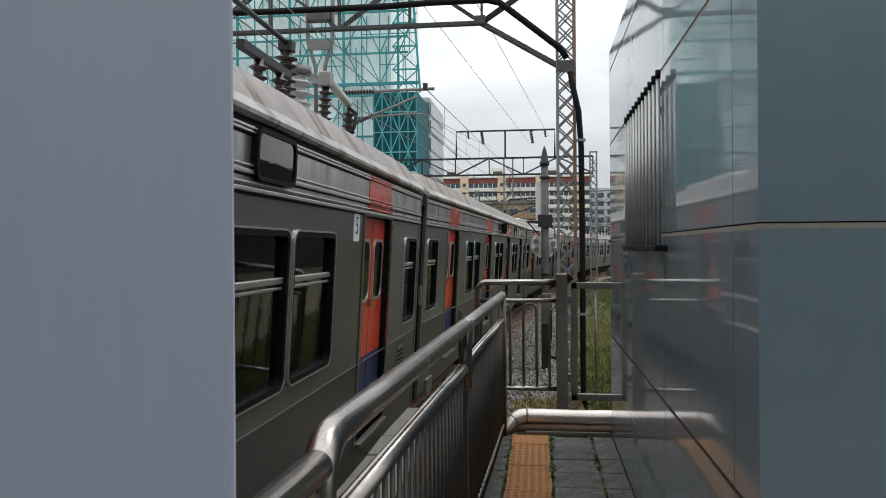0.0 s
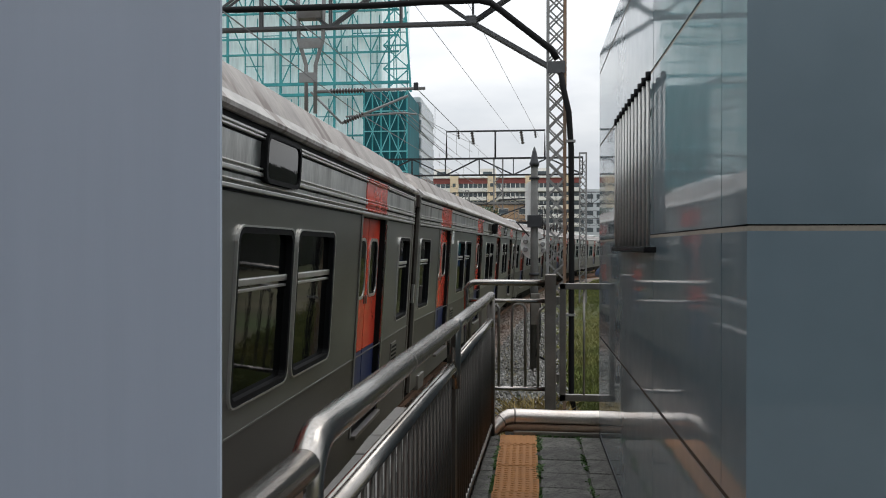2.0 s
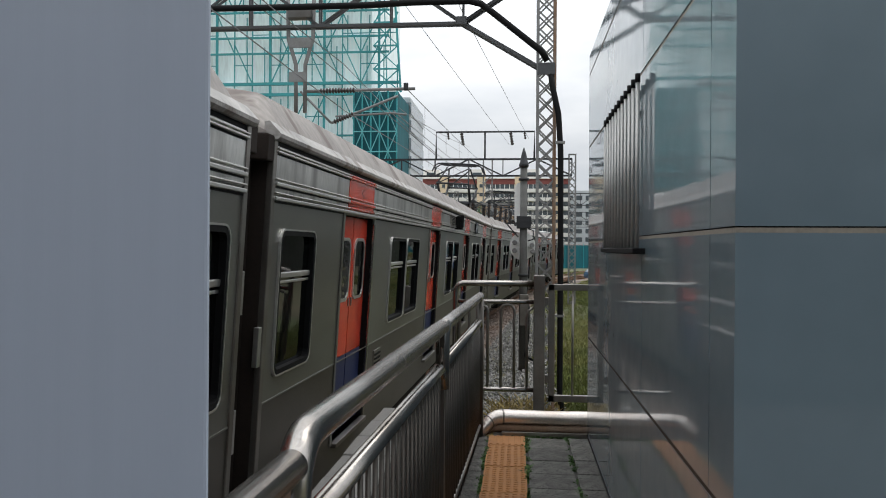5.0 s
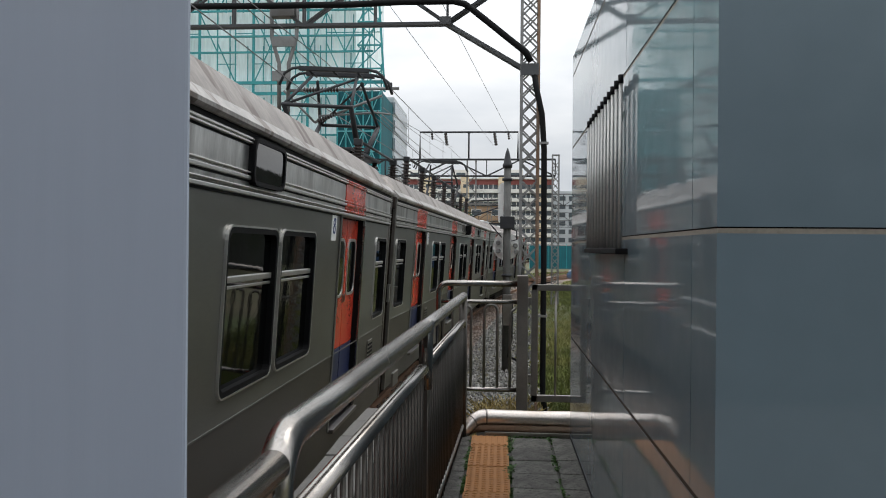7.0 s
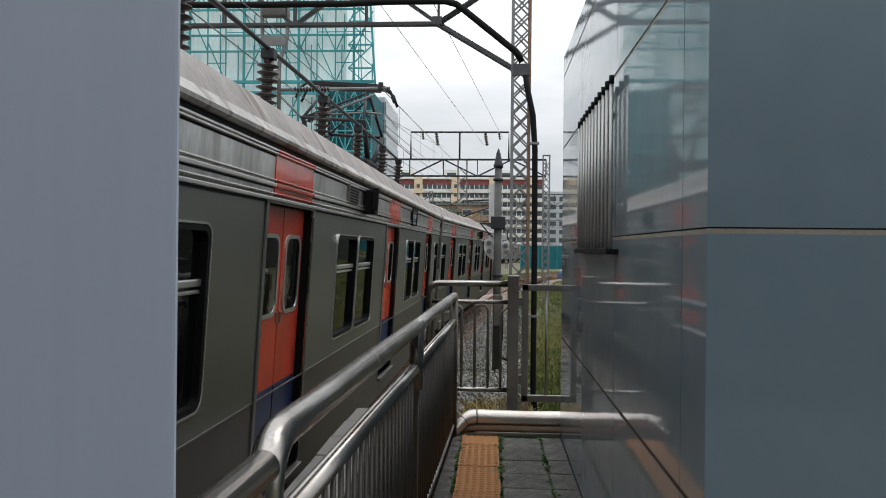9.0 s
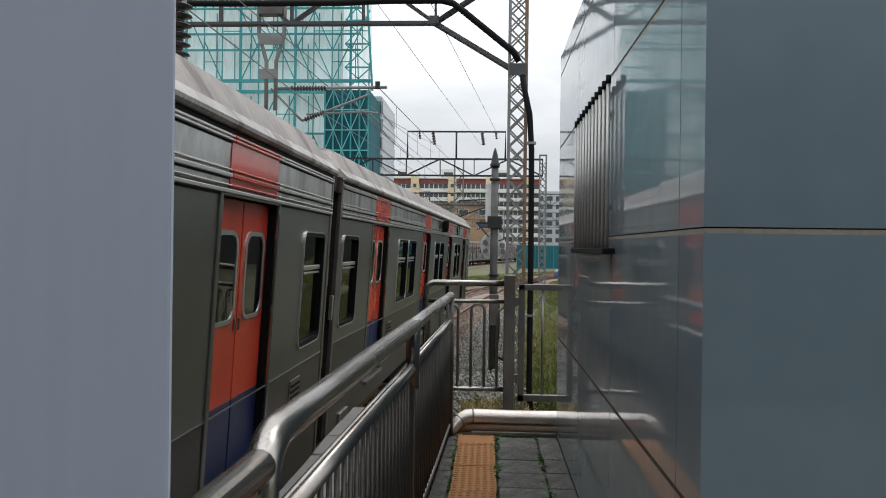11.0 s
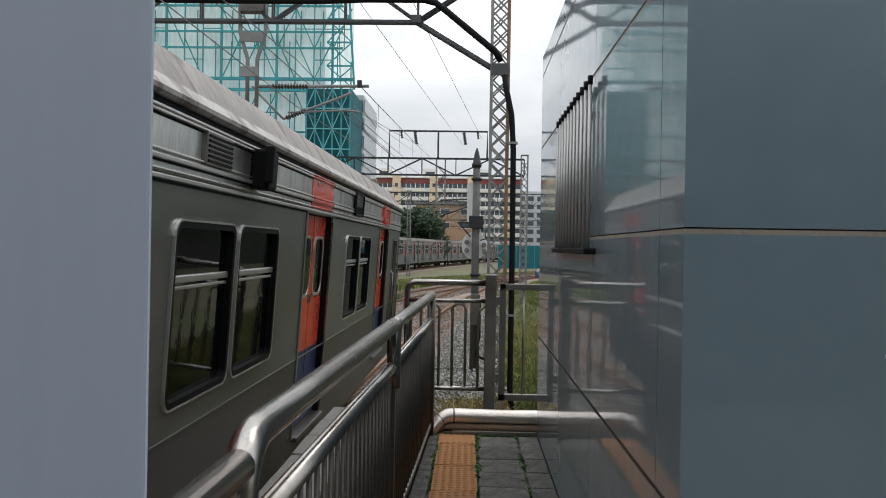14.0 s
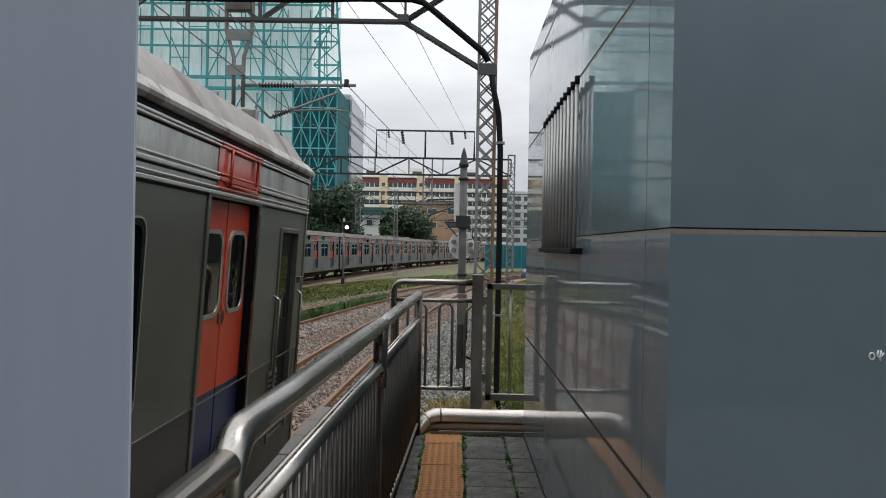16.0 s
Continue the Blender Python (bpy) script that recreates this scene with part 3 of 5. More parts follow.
        d = HALF - (0.10 if h[3] == DOOR1 else 0.035)
        loop = [(h[0], h[2]), (h[1], h[2]), (h[1], h[3]), (h[0], h[3])]
        for (ya, za), (yb, zb) in zip(loop, loop[1:] + loop[:1]):
            bm.faces.new([bm.verts.new(p) for p in ((HALF, ya, za), (d, ya, za), (d, yb, zb), (HALF, yb, zb))])


ROOF = [(1.535, 3.41), (1.50, 3.46), (1.40, 3.595), (1.382, 3.61), (1.345, 3.622), (1.20, 3.64), (0.8, 3.68), (0.4, 3.705), (0, 3.715)]
ROOF_TOP = 3.675      # where the roof gear stands


def digit_plate(parent, n, y):
    p = part("number_plate", plate_yz(bmesh.new(), rounded(0.18, 0.235, 0.012), HALF, HALF + 0.006, y, 2.827), "white", parent, "white enamel car number plate")
    cu = bpy.data.curves.new("numeral", "FONT")
    cu.body, cu.size, cu.align_x, cu.align_y, cu.extrude = str(n), 0.20, "CENTER", "CENTER", 0.001
    tmp = bpy.data.objects.new("numeral_text", cu)
    scene.collection.objects.link(tmp)
    bpy.context.view_layer.update()
    me = bpy.data.meshes.new_from_object(tmp.evaluated_get(bpy.context.evaluated_depsgraph_get()))
    bpy.data.objects.remove(tmp)
    me.materials.clear()
    me.materials.append(M["numeral"])
    ob = new("numeral", me)
    ob.parent = p
    ob.matrix_basis = Matrix.Translation((HALF + 0.008, y, 2.827)) @ Matrix(((0, 0, 1, 0), (1, 0, 0, 0), (0, 1, 0, 0), (0, 0, 0, 1)))


def insulator(bm, x, y, z, h, r, sheds, n=12):
    prof = [(r * 0.55, 0)]
    for i in range(sheds):
        z0 = h * (i + 0.25) / (sheds + 0.5)
        dz = h / (sheds + 0.5)
        prof += [(r * 0.5, z0), (r, z0 + dz * 0.30), (r * 0.96, z0 + dz * 0.42), (r * 0.5, z0 + dz * 0.62)]
    prof += [(r * 0.55, h)]
    return lathe(bm, prof, (x, y, z), n)


def build_car(length=19.42, name="train_car", label="", group="cars of the passing train", cab=False):
    car = empty(name, label or "stainless steel commuter train car with red and blue doors", "train car", group)
    L = length
    bm = bmesh.new()
    side_wall(bm, L, cab)
    bmesh.ops.remove_doubles(bm, verts=bm.verts, dist=0.0005)
    # the plain far side, the ends and the floor
    for q in (((-HALF, -L / 2, BASE), (-HALF, L / 2, BASE), (-HALF, L / 2, GUTTER), (-HALF, -L / 2, GUTTER)),
              ((-HALF, -L / 2, BASE), (HALF, -L / 2, BASE), (HALF, L / 2, BASE), (-HALF, L / 2, BASE))):
        bm.faces.new([bm.verts.new(p) for p in q])
    part("body", bm, "body", car, "dull brushed stainless steel body")
    bm = bmesh.new()
    side_wall(bm, L, cab, True)
    part("lower_panel", bm, "lower", car, "grimy brown-grey lower body panel")
    for s in (-1, 1):
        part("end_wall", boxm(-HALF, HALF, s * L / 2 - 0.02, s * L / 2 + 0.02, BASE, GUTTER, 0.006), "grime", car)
    for s in (-1, 1):
        part("corner_strip", boxm(HALF - 0.03, HALF + 0.012, min(s * (L / 2 - 0.04), s * (L / 2 + 0.022)), max(s * (L / 2 - 0.04), s * (L / 2 + 0.022)), BASE, GUTTER, 0.005), "dull", car)
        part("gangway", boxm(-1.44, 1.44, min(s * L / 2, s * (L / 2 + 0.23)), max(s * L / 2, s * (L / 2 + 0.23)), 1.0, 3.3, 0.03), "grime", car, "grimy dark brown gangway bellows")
        for z in ((2.05,) if s < 0 else (2.40, 1.64)):
            part("end_plate", boxm(HALF - 0.03, HALF + 0.004, min(s * (L / 2 + 0.022), s * (L / 2 + 0.075)), max(s * (L / 2 + 0.022), s * (L / 2 + 0.075)), z - 0.12, z + 0.12, 0.004), "fluted", car, "small pale end plate")
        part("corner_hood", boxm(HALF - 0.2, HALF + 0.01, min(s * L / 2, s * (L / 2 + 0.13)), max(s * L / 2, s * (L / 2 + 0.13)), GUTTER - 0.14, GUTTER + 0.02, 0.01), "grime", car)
    # the roof, drawn in and bent down at both ends
    full = ROOF + [(-x, z) for x, z in ROOF[-2::-1]]
    bm = bmesh.new()
    rings = []
    for y, k in ((-L / 2 - 0.02, 0.34), (-L / 2 + 0.05, 0.60), (-L / 2 + 0.17, 0.95), (-L / 2 + 0.22, 1.0), *[(-L / 2 + 0.22 + (L - 0.44) * i / 12, 1.0) for i in range(1, 12)], (L / 2 - 0.22, 1.0), (L / 2 - 0.17, 0.95), (L / 2 - 0.05, 0.60), (L / 2 + 0.02, 0.34)):
        rings.append([bm.verts.new((x, y, GUTTER + (z - GUTTER) * k)) for x, z in full])
    for a, b in zip(rings, rings[1:]):
        for i in range(len(full) - 1):
            f = bm.faces.new((a[i], a[i + 1], b[i + 1], b[i]))
            f.smooth = True
    bm.faces.new(rings[0])
    bm.faces.new(rings[-1][::-1])
    part("roof", clean(bm), "roof", car, "weathered brown-grey roof with peeling paint")
    # flat black strip stands for the shadow under the roof lip
    part("gutter", sweep_y(bmesh.new(), [(HALF - 0.02, GUTTER - 0.035), (HALF + 0.004, GUTTER - 0.03), (HALF + 0.006, GUTTER - 0.004), (HALF - 0.02, GUTTER)], -L / 2 - 0.02, L / 2 + 0.02, True), "gasket", car, "black strip for the shadow under the roof edge")
    part("roof_lip", sweep_y(bmesh.new(), [(HALF - 0.03, GUTTER - 0.006), (HALF + 0.028, GUTTER - 0.004), (HALF + 0.046, GUTTER + 0.012), (HALF + 0.048, GUTTER + 0.034), (HALF + 0.03, GUTTER + 0.052), (HALF - 0.004, GUTTER + 0.085), (HALF - 0.028, GUTTER + 0.108), (HALF - 0.06, GUTTER + 0.10)], -L / 2 - 0.03, L / 2 + 0.03, True), "roof_lip", car, "pale worn lip along the roof edge")
    # bright letter-board band with raised beads
    part("band", boxm(HALF, HALF + 0.006, -L / 2 + 0.03, L / 2 - 0.03, 2.975, GUTTER - 0.035), "fluted", car, "bright fluted stainless band")
    for z, h in ((2.952, 0.022), (2.985, 0.010), (3.04, 0.022), (3.07, 0.010), (3.235, 0.012), (3.255, 0.010)):
        part("bead", boxm(HALF + 0.001, HALF + 0.026, -L / 2 + 0.03, L / 2 - 0.03, z - h / 2, z + h / 2, 0.004), "trim", car)
    # black strips drawn as the shadow line below each raised bead
    for z in (2.932, 3.022, 3.222):
        part("panel_joint", boxm(HALF + 0.001, HALF + 0.008, -L / 2 + 0.03, L / 2 - 0.03, z - 0.006, z + 0.006), "gasket", car)
    part("seam", boxm(HALF, HALF + 0.006, -L / 2 + 0.04, L / 2 - 0.04, SEAM - 0.006, SEAM + 0.006, 0.002), "body", car)
    # doors
    rnd = rounded(0.40, 0.56, 0.10)
    rin = rounded(0.345, 0.505, 0.08)
    for c in DOORS:
        part("door_track", boxm(HALF - 0.105, HALF - 0.095, c - GAP, c + GAP, FLOOR, DOOR1), "under", car)
        part("red_panel", boxm(HALF + 0.001, HALF + 0.011, c - 0.48, c + 0.48, DOOR1 + 0.042, GUTTER - 0.035), "red", car, "red stripe above a door")
        for z, h in ((2.985, 0.012), (3.04, 0.024), (3.07, 0.012), (3.235, 0.014), (3.255, 0.012)):
            part("red_bead", boxm(HALF + 0.009, HALF + 0.029, c - 0.48, c + 0.48, z - h / 2, z + h / 2, 0.004), "red", car)
        for s in (-1, 1):
            y0, y1 = sorted((c + s * 0.011, c + s * 0.535))
            leaf = part("door_leaf", boxm(HALF - 0.085, HALF - 0.055, y0, y1, SEAM, DOOR1 - 0.01, 0.004), "red", car, "red sliding door leaf")
            part("kick_panel", boxm(HALF - 0.085, HALF - 0.055, y0, y1, FLOOR + 0.01, SEAM - 0.001, 0.004), "blue", car, "navy blue lower door panel")
            yc = c + s * 0.275
            part("pane", plate_yz(bmesh.new(), rin, HALF - 0.056, HALF - 0.051, yc, 2.455), "glass", leaf)
            part("window_trim", clean(ring_yz(bmesh.new(), rnd, rin, HALF - 0.056, HALF - 0.046, yc, 2.455)), "trim", leaf)
            part("pull", boxm(HALF - 0.056, HALF - 0.045, c + s * 0.045 - 0.012, c + s * 0.045 + 0.012, 2.12, 2.2, 0.004), "dull", leaf)
            jy = sorted((c + s * GAP, c + s * (GAP + 0.05)))
            part("door_frame", boxm(HALF, HALF + 0.012, jy[0], jy[1], FLOOR - 0.02, DOOR1 + 0.04, 0.005), "body", car)
            if s > 0:
                part("guide_strip", boxm(HALF - 0.004, HALF + 0.016, c + GAP - 0.012, c + GAP + 0.02, FLOOR, DOOR1 - 0.05, 0.004), "steel", car)
            ky = sorted((c + s * 0.538, c + s * (GAP - 0.001)))
            part("door_pocket", boxm(HALF - 0.08, HALF - 0.006, ky[0], ky[1], FLOOR, DOOR1), "gasket", car)
        part("door_frame", boxm(HALF, HALF + 0.012, c - GAP, c + GAP, DOOR1 - 0.005, DOOR1 + 0.04, 0.005), "dull", car)
        part("sill", boxm(HALF - 0.1, HALF + 0.05, c - GAP, c + GAP, FLOOR - 0.04, FLOOR, 0.006), "dull", car)
    # windows
    def window(yc, w):
        h = WIN1 - WIN0
        o, i = rounded(w + 0.02, h + 0.02, 0.075), rounded(w - 0.045, h - 0.045, 0.05)
        oo = rounded(w + 0.042, h + 0.042, 0.085)
        fr = part("window_frame", clean(ring_yz(bmesh.new(), o, i, HALF - 0.03, HALF + 0.012, yc, (WIN0 + WIN1) / 2)), "gasket", car, "black rubber window frame")
        part("trim", clean(ring_yz(bmesh.new(), oo, o, HALF, HALF + 0.016, yc, (WIN0 + WIN1) / 2)), "trim", fr)
        part("pane", plate_yz(bmesh.new(), rounded(w - 0.02, h - 0.02, 0.05), HALF - 0.034, HALF - 0.028, yc, (WIN0 + WIN1) / 2), "glass", fr)
        part("transom", boxm(HALF - 0.03, HALF - 0.012, yc - w / 2 + 0.01, yc + w / 2 - 0.01, WIN1 - 0.30, WIN1 - 0.262, 0.006), "trim", fr)
        part("sash_rail", boxm(HALF - 0.03, HALF - 0.018, yc - w / 2 + 0.01, yc + w / 2 - 0.01, WIN1 - 0.335, WIN1 - 0.317, 0.003), "trim", fr)
    for c in PAIRS:
        window(c - 0.505, 0.91)
        window(c + 0.505, 0.91)
    window(-(L / 2 - END_WIN), 0.74)
    if cab:
        y0, y1 = L / 2 - 0.98, L / 2 - 0.36
        cd = part("cab_door", boxm(HALF - 0.06, HALF - 0.03, y0, y1, FLOOR, WIN1, 0.004), "gasket", car, "dark recessed cab door")
        part("pane", boxm(HALF - 0.031, HALF - 0.027, y0 + 0.12, y1 - 0.12, 2.0, WIN1 - 0.08), "glass", cd)
        part("door_frame", boxm(HALF, HALF + 0.014, y0 - 0.05, y0, FLOOR - 0.02, WIN1 + 0.04, 0.004), "dull", cd)
        part("door_frame", boxm(HALF, HALF + 0.014, y1, y1 + 0.05, FLOOR - 0.02, WIN1 + 0.04, 0.004), "dull", cd)
        part("door_frame", boxm(HALF, HALF + 0.014, y0, y1, WIN1, WIN1 + 0.04, 0.004), "dull", cd)
        for yy in (y0 - 0.12, y1 + 0.14):
            part("grab_pole", tubem([(HALF, yy, 1.3), (HALF + 0.05, yy, 1.33), (HALF + 0.05, yy, 2.2), (HALF, yy, 2.23)], 0.013, 8), "steel", cd, "bright grab pole")
        part("mirror_bracket", boxm(HALF, HALF + 0.04, y1 + 0.1, y1 + 0.16, 2.3, 2.36, 0.005), "dull", cd)
    else:
        window(L / 2 - END_WIN, 0.74)
    # fittings on the letter board
    zc = 3.137
    o, i = rounded(0.62, 0.27, 0.07), rounded(0.57, 0.22, 0.05)
    dd = part("destination_display", clean(ring_yz(bmesh.new(), o, i, HALF, HALF + 0.045, 4.52, zc)), "gasket", car, "dark destination display window")
    part("pane", plate_yz(bmesh.new(), i, HALF, HALF + 0.036, 4.52, zc), "glass", dd)
    v = part("vent", boxm(HALF, HALF + 0.034, -0.70, -0.28, 3.06, 3.235, 0.005), "dull", car)
    for k in range(6):
        part("louvre", boxm(HALF + 0.032, HALF + 0.042, -0.68, -0.30, 3.075 + k * 0.026, 3.087 + k * 0.026), "gasket", v)
    cb = part("camera_box", boxm(HALF, HALF + 0.13, 0.16, 0.36, 3.0, 3.25, 0.02), "black", car, "black side camera box")
    part("hood", boxm(HALF + 0.1, HALF + 0.16, 0.12, 0.18, 3.04, 3.27, 0.01), "black", cb)
    for c, w in ((-6.3, 0.3), (8.75, 0.3)):
        lv = part("lower_vent", boxm(HALF, HALF + 0.012, c - w / 2, c + w / 2, 1.3, 1.6, 0.003), "dull", car)
        for k in range(6):
            part("louvre", boxm(HALF + 0.011, HALF + 0.02, c - w / 2 + 0.02, c + w / 2 - 0.02, 1.32 + k * 0.045, 1.34 + k * 0.045), "gasket", lv)
    # roof units and underframe
    for c in (-4.6, 4.6):
        part("air_conditioner", boxm(-0.8, 0.8, c - 1.6, c + 1.6, 3.66, 3.83, 0.06), "fluted", car, "grey roof air conditioner")
    for c in (-6.9, 6.9):
        bg = part("bogie", boxm(-1.1, 1.1, c - 1.5, c + 1.5, 0.42, 0.8, 0.06), "under", car)
        for y in (c - 1.05, c + 1.05):
            for s in (-1, 1):
                part("wheel", tubem([(s * 0.70, y, 0.43), (s * 0.83, y, 0.43)], 0.43, 20), "under", bg)
    part("underframe", boxm(-1.38, 1.38, -L / 2 + 0.3, L / 2 - 0.3, 0.55, 0.9, 0.02), "under", car)
    part("underfloor_box", boxm(-1.3, 1.3, -4.2, -0.6, 0.32, 0.9, 0.04), "under", car)
    part("underfloor_box", boxm(-1.3, 1.3, 0.2, 3.9, 0.38, 0.9, 0.04), "under", car)
    part("step_plate", boxm(HALF - 0.06, HALF + 0.03, -L / 2 + 0.5, -L / 2 + 0.9, 0.7, 0.9, 0.01), "dull", car)
    return car


def pantograph(car, yc, open_z):
    """A raised diamond pantograph, centre at yc, its head at open_z over the rail."""
    z0 = 4.06
    p = part("pantograph_base", boxm(-0.62, 0.62, yc - 0.95, yc + 0.95, z0, z0 + 0.05, 0.01), "dark_steel", car, "dark steel pantograph base")
    for x, y in itertools.product((-0.55, 0.55), (-0.8, 0.8)):
        part("insulator", insulator(bmesh.new(), x, yc + y, ROOF_TOP, z0 - ROOF_TOP, 0.075, 4), "ceramic", p)
    zm = (z0 + open_z) / 2 - 0.05
    def arm(pts, r, n=8):
        part("arm", tubem(pts, r, n), "dark_steel", p)
    for x in (-0.5, 0.5):
        for s in (-1, 1):
            arm([(x, yc + s * 0.25, z0 + 0.08), (x * 1.05, yc + s * 1.0, zm)], [0.05, 0.038])
            arm([(x * 1.05, yc + s * 1.0, zm), (x * 0.75, yc + s * 0.18, open_z - 0.14)], 0.026)
    for s in (-1, 1):
        arm([(-0.56, yc + s * 1.0, zm), (0.56, yc + s * 1.0, zm)], 0.03)
        arm([(-0.52, yc + s * 1.0, zm), (0.4, yc + s * 0.18, open_z - 0.14)], 0.02, 6)
        arm([(-0.5, yc + s * 0.25, z0 + 0.08), (0.5, yc + s * 0.25, z0 + 0.08)], 0.035)
    bm = bmesh.new()
    for s in (-1, 1):
        y = yc + s * 0.2
        box(bm, -0.58, 0.58, y - 0.045, y + 0.045, open_z - 0.05, open_z + 0.02, 0.008)
        for e in (-1, 1):
            tube(bm, [(e * 0.56, y, open_z), (e * 0.70, y, open_z - 0.02), (e * 0.82, y, open_z - 0.10), (e * 0.90, y, open_z - 0.30)], 0.024, 8)
    for x in (-0.4, 0, 0.4):
        tube(bm, [(x, yc - 0.2, open_z - 0.06), (x, yc + 0.2, open_z - 0.06)], 0.018, 8)
    part("collector_head", bm, "dark_steel", p)


def roof_bus(car, ys, x, h):
    """A bus bar on ribbed insulators along the roof."""
    base = part("bus_bar", tubem([(x, ys[0], 3.72 + h + 0.03)] + [(x, y, 3.72 + h + 0.05) for y in ys[1:-1]] + [(x, ys[-1], 3.72 + h + 0.03)], 0.022, 8), "dark_steel", car, "black roof cable on insulators")
    for y in ys:
        part("insulator", insulator(bmesh.new(), x, y, ROOF_TOP, h, 0.10, 9), "ceramic", base)
        part("clamp", boxm(x - 0.06, x + 0.06, y - 0.06, y + 0.06, ROOF_TOP + h, 3.77 + h, 0.01), "dark_steel", base)


CARS = []
first = build_car()
for k in range(6):
    CARS.append(first if k == 0 else build_car(cab=True) if k == 5 else copy_thing(first, pose(0, 0, 0)))
for k, y in ((0, 6.52), (2, -6.52), (3, 6.52), (4, -6.52)):
    digit_plate(CARS[k], 5 + k, y)
CARS[0]["label"] = "stainless steel commuter train car with insulators on its roof"
CARS[4]["label"] = "stainless steel commuter train car with two raised pantographs"
CARS[5]["label"] = "last stainless steel commuter train car with a cab door"
# the car with both pantographs
E9 = CARS[4]
pantograph(E9, -7.4, 5.45)
pantograph(E9, 6.3, 5.5)
roof_bus(E9, (-8.9, -6.2), 0.80, 0.40)
roof_bus(E9, (-4.85, -2.8, -0.85, 1.3, 3.5, 5.8, 7.85), 0.80, 0.62)
E5 = CARS[0]
roof_bus(E5, (1.9, 4.4, 6.86), 0.80, 0.60)
for y in (5.85, 6.3):
    part("insulator", insulator(bmesh.new(), 0.95, y, 3.66, 0.32, 0.07, 4), "ceramic", E5, "small black insulator")
part("connector_bar", bar(bmesh.new(), (0.95, 5.5, 4.0), (0.95, 6.5, 4.0), 0.06), "dark_steel", E5)
gear = part("surge_arrester", insulator(bmesh.new(), 0.80, 7.25, ROOF_TOP, 0.50, 0.115, 5), "grey_ins", E5, "pale ribbed surge arrester")
part("arrester_cap", tubem([(0.80, 7.25, 4.17), (0.80, 7.25, 4.24)], 0.10, 14), "gal", gear)
sw = part("switch_box", boxm(0.74, 0.86, 8.0, 8.14, 4.22, 4.37, 0.012), "dull", E5, "grey roof switch box")
part("insulator", insulator(bmesh.new(), 0.80, 8.07, ROOF_TOP, 0.55, 0.07, 8), "ceramic", sw)
part("fuse_tube", tubem([(0.80, 8.16, 4.31), (0.80, 9.0, 4.22)], 0.045, 12), "grey_ins", sw)
part("insulator", insulator(bmesh.new(), 0.80, 9.05, ROOF_TOP, 0.50, 0.08, 7), "ceramic", sw)
part("loop_cable", tubem([(0.80, 9.0, 4.18), (0.92, 8.9, 4.10), (0.94, 8.75, 3.93), (0.86, 8.65, 3.68)], 0.02, 8), "black", sw)

last = CARS[5]
part("vent_hood", boxm(1.0, 1.13, 9.2, 9.35, 3.63, 3.84, 0.02), "dull", last, "small brown roof hood")
fr = part("step_frame", tubem([(HALF + 0.03, 7.10, 3.01), (HALF + 0.03, 7.10, 3.23), (HALF + 0.03, 7.72, 3.23), (HALF + 0.03, 7.72, 3.01), (HALF + 0.03, 7.10, 3.01)], 0.011, 6), "red", last, "red bracket frame above the last door")
part("step_rung", boxm(HALF + 0.01, HALF + 0.03, 7.15, 7.67, 3.04, 3.06), "red", fr)

# the other train, further off
FAR_CARS = []
FAR_SWAP = {"train_stainless_body": "far_body", "grimy_lower_stainless": "far_body", "train_fluted_stainless": "far_body", "train_dirty_roof": "far_roof", "worn_roof_edge": "far_roof"}
# far train's base colours lowered to dim the sky light its steel reflects
M["far_body"] = mat("sooty_stainless_body", (0.15, 0.148, 0.138), 0.5, 0.45, 0.25, 1.2, 30, 0.02, dirt=(0.06, 0.053, 0.046), dirt_amount=0.6, dirt_scale=0.7)
M["far_roof"] = mat("sooty_roof", (0.12, 0.11, 0.10), 0.8, 0, 0.35, 1.5, 20, 0.1, dirt=(0.06, 0.05, 0.045), dirt_amount=0.8, dirt_scale=1.2)
far_meshes = {}
for k in range(10):
    c = copy_thing(first, pose(0, 0, 0))
    for o in list(c.children):
        gear_names = ("number_plate", "bus_bar", "surge", "switch_box", "insulator", "connector_bar")
        if o.name.startswith(gear_names) or (k not in (1, 4) and o.name.startswith("air_conditioner")):
            for q in list(o.children):
                bpy.data.objects.remove(q)
            bpy.data.objects.remove(o)
            continue
        for q in [o] + list(o.children):
            swap = FAR_SWAP.get(q.data.materials[0].name) if q.type == "MESH" else None
            if swap:
                if q.data.name not in far_meshes:
                    me = q.data.copy()
                    me.materials[0] = M[swap]
                    far_meshes[q.data.name] = me
                q.data = far_meshes[q.data.name]
    c["label"] = "distant darkened stainless commuter train car with red doors"
    c["group"] = "cars of the distant train"
    FAR_CARS.append(c)


def car_pose(line, s, cant=0.0):
    xa, ya, _ = line(s - 8.6, 0)
    xb, yb, _ = line(s + 8.6, 0)
    # on the curve the car leans inwards, about its inner side at window height
    a = math.radians(cant)
    turn = -math.atan2(xb - xa, yb - ya)
    px, pz = 1.45, 2.35
    dx = px - (px * math.cos(a) + pz * math.sin(a))
    dz = pz - (pz * math.cos(a) - px * math.sin(a))
    return pose((xa + xb) / 2 + dx * math.cos(turn), (ya + yb) / 2 + dx * math.sin(turn), RAIL + dz,
                0, cant, math.degrees(turn))


PITCH = 20.0


def advance(t):
    """How far the train has come since the start; it slows down."""
    return 0.00014321028 * t ** 4 -0.0010048568 * t ** 3 -0.27353364 * t * t +10.408627 * t -0.4215


FAR_TAIL, FAR_V = 141.0, 15.0


def motions():
    times = [i * 0.5 for i in range(33)]
    for k, car in enumerate(CARS):
        walk(car, [(t, car_pose(near_line, 9.1 + PITCH * (k - 0.5) - advance(t), 3.4)) for t in times])
    for k, car in enumerate(FAR_CARS):
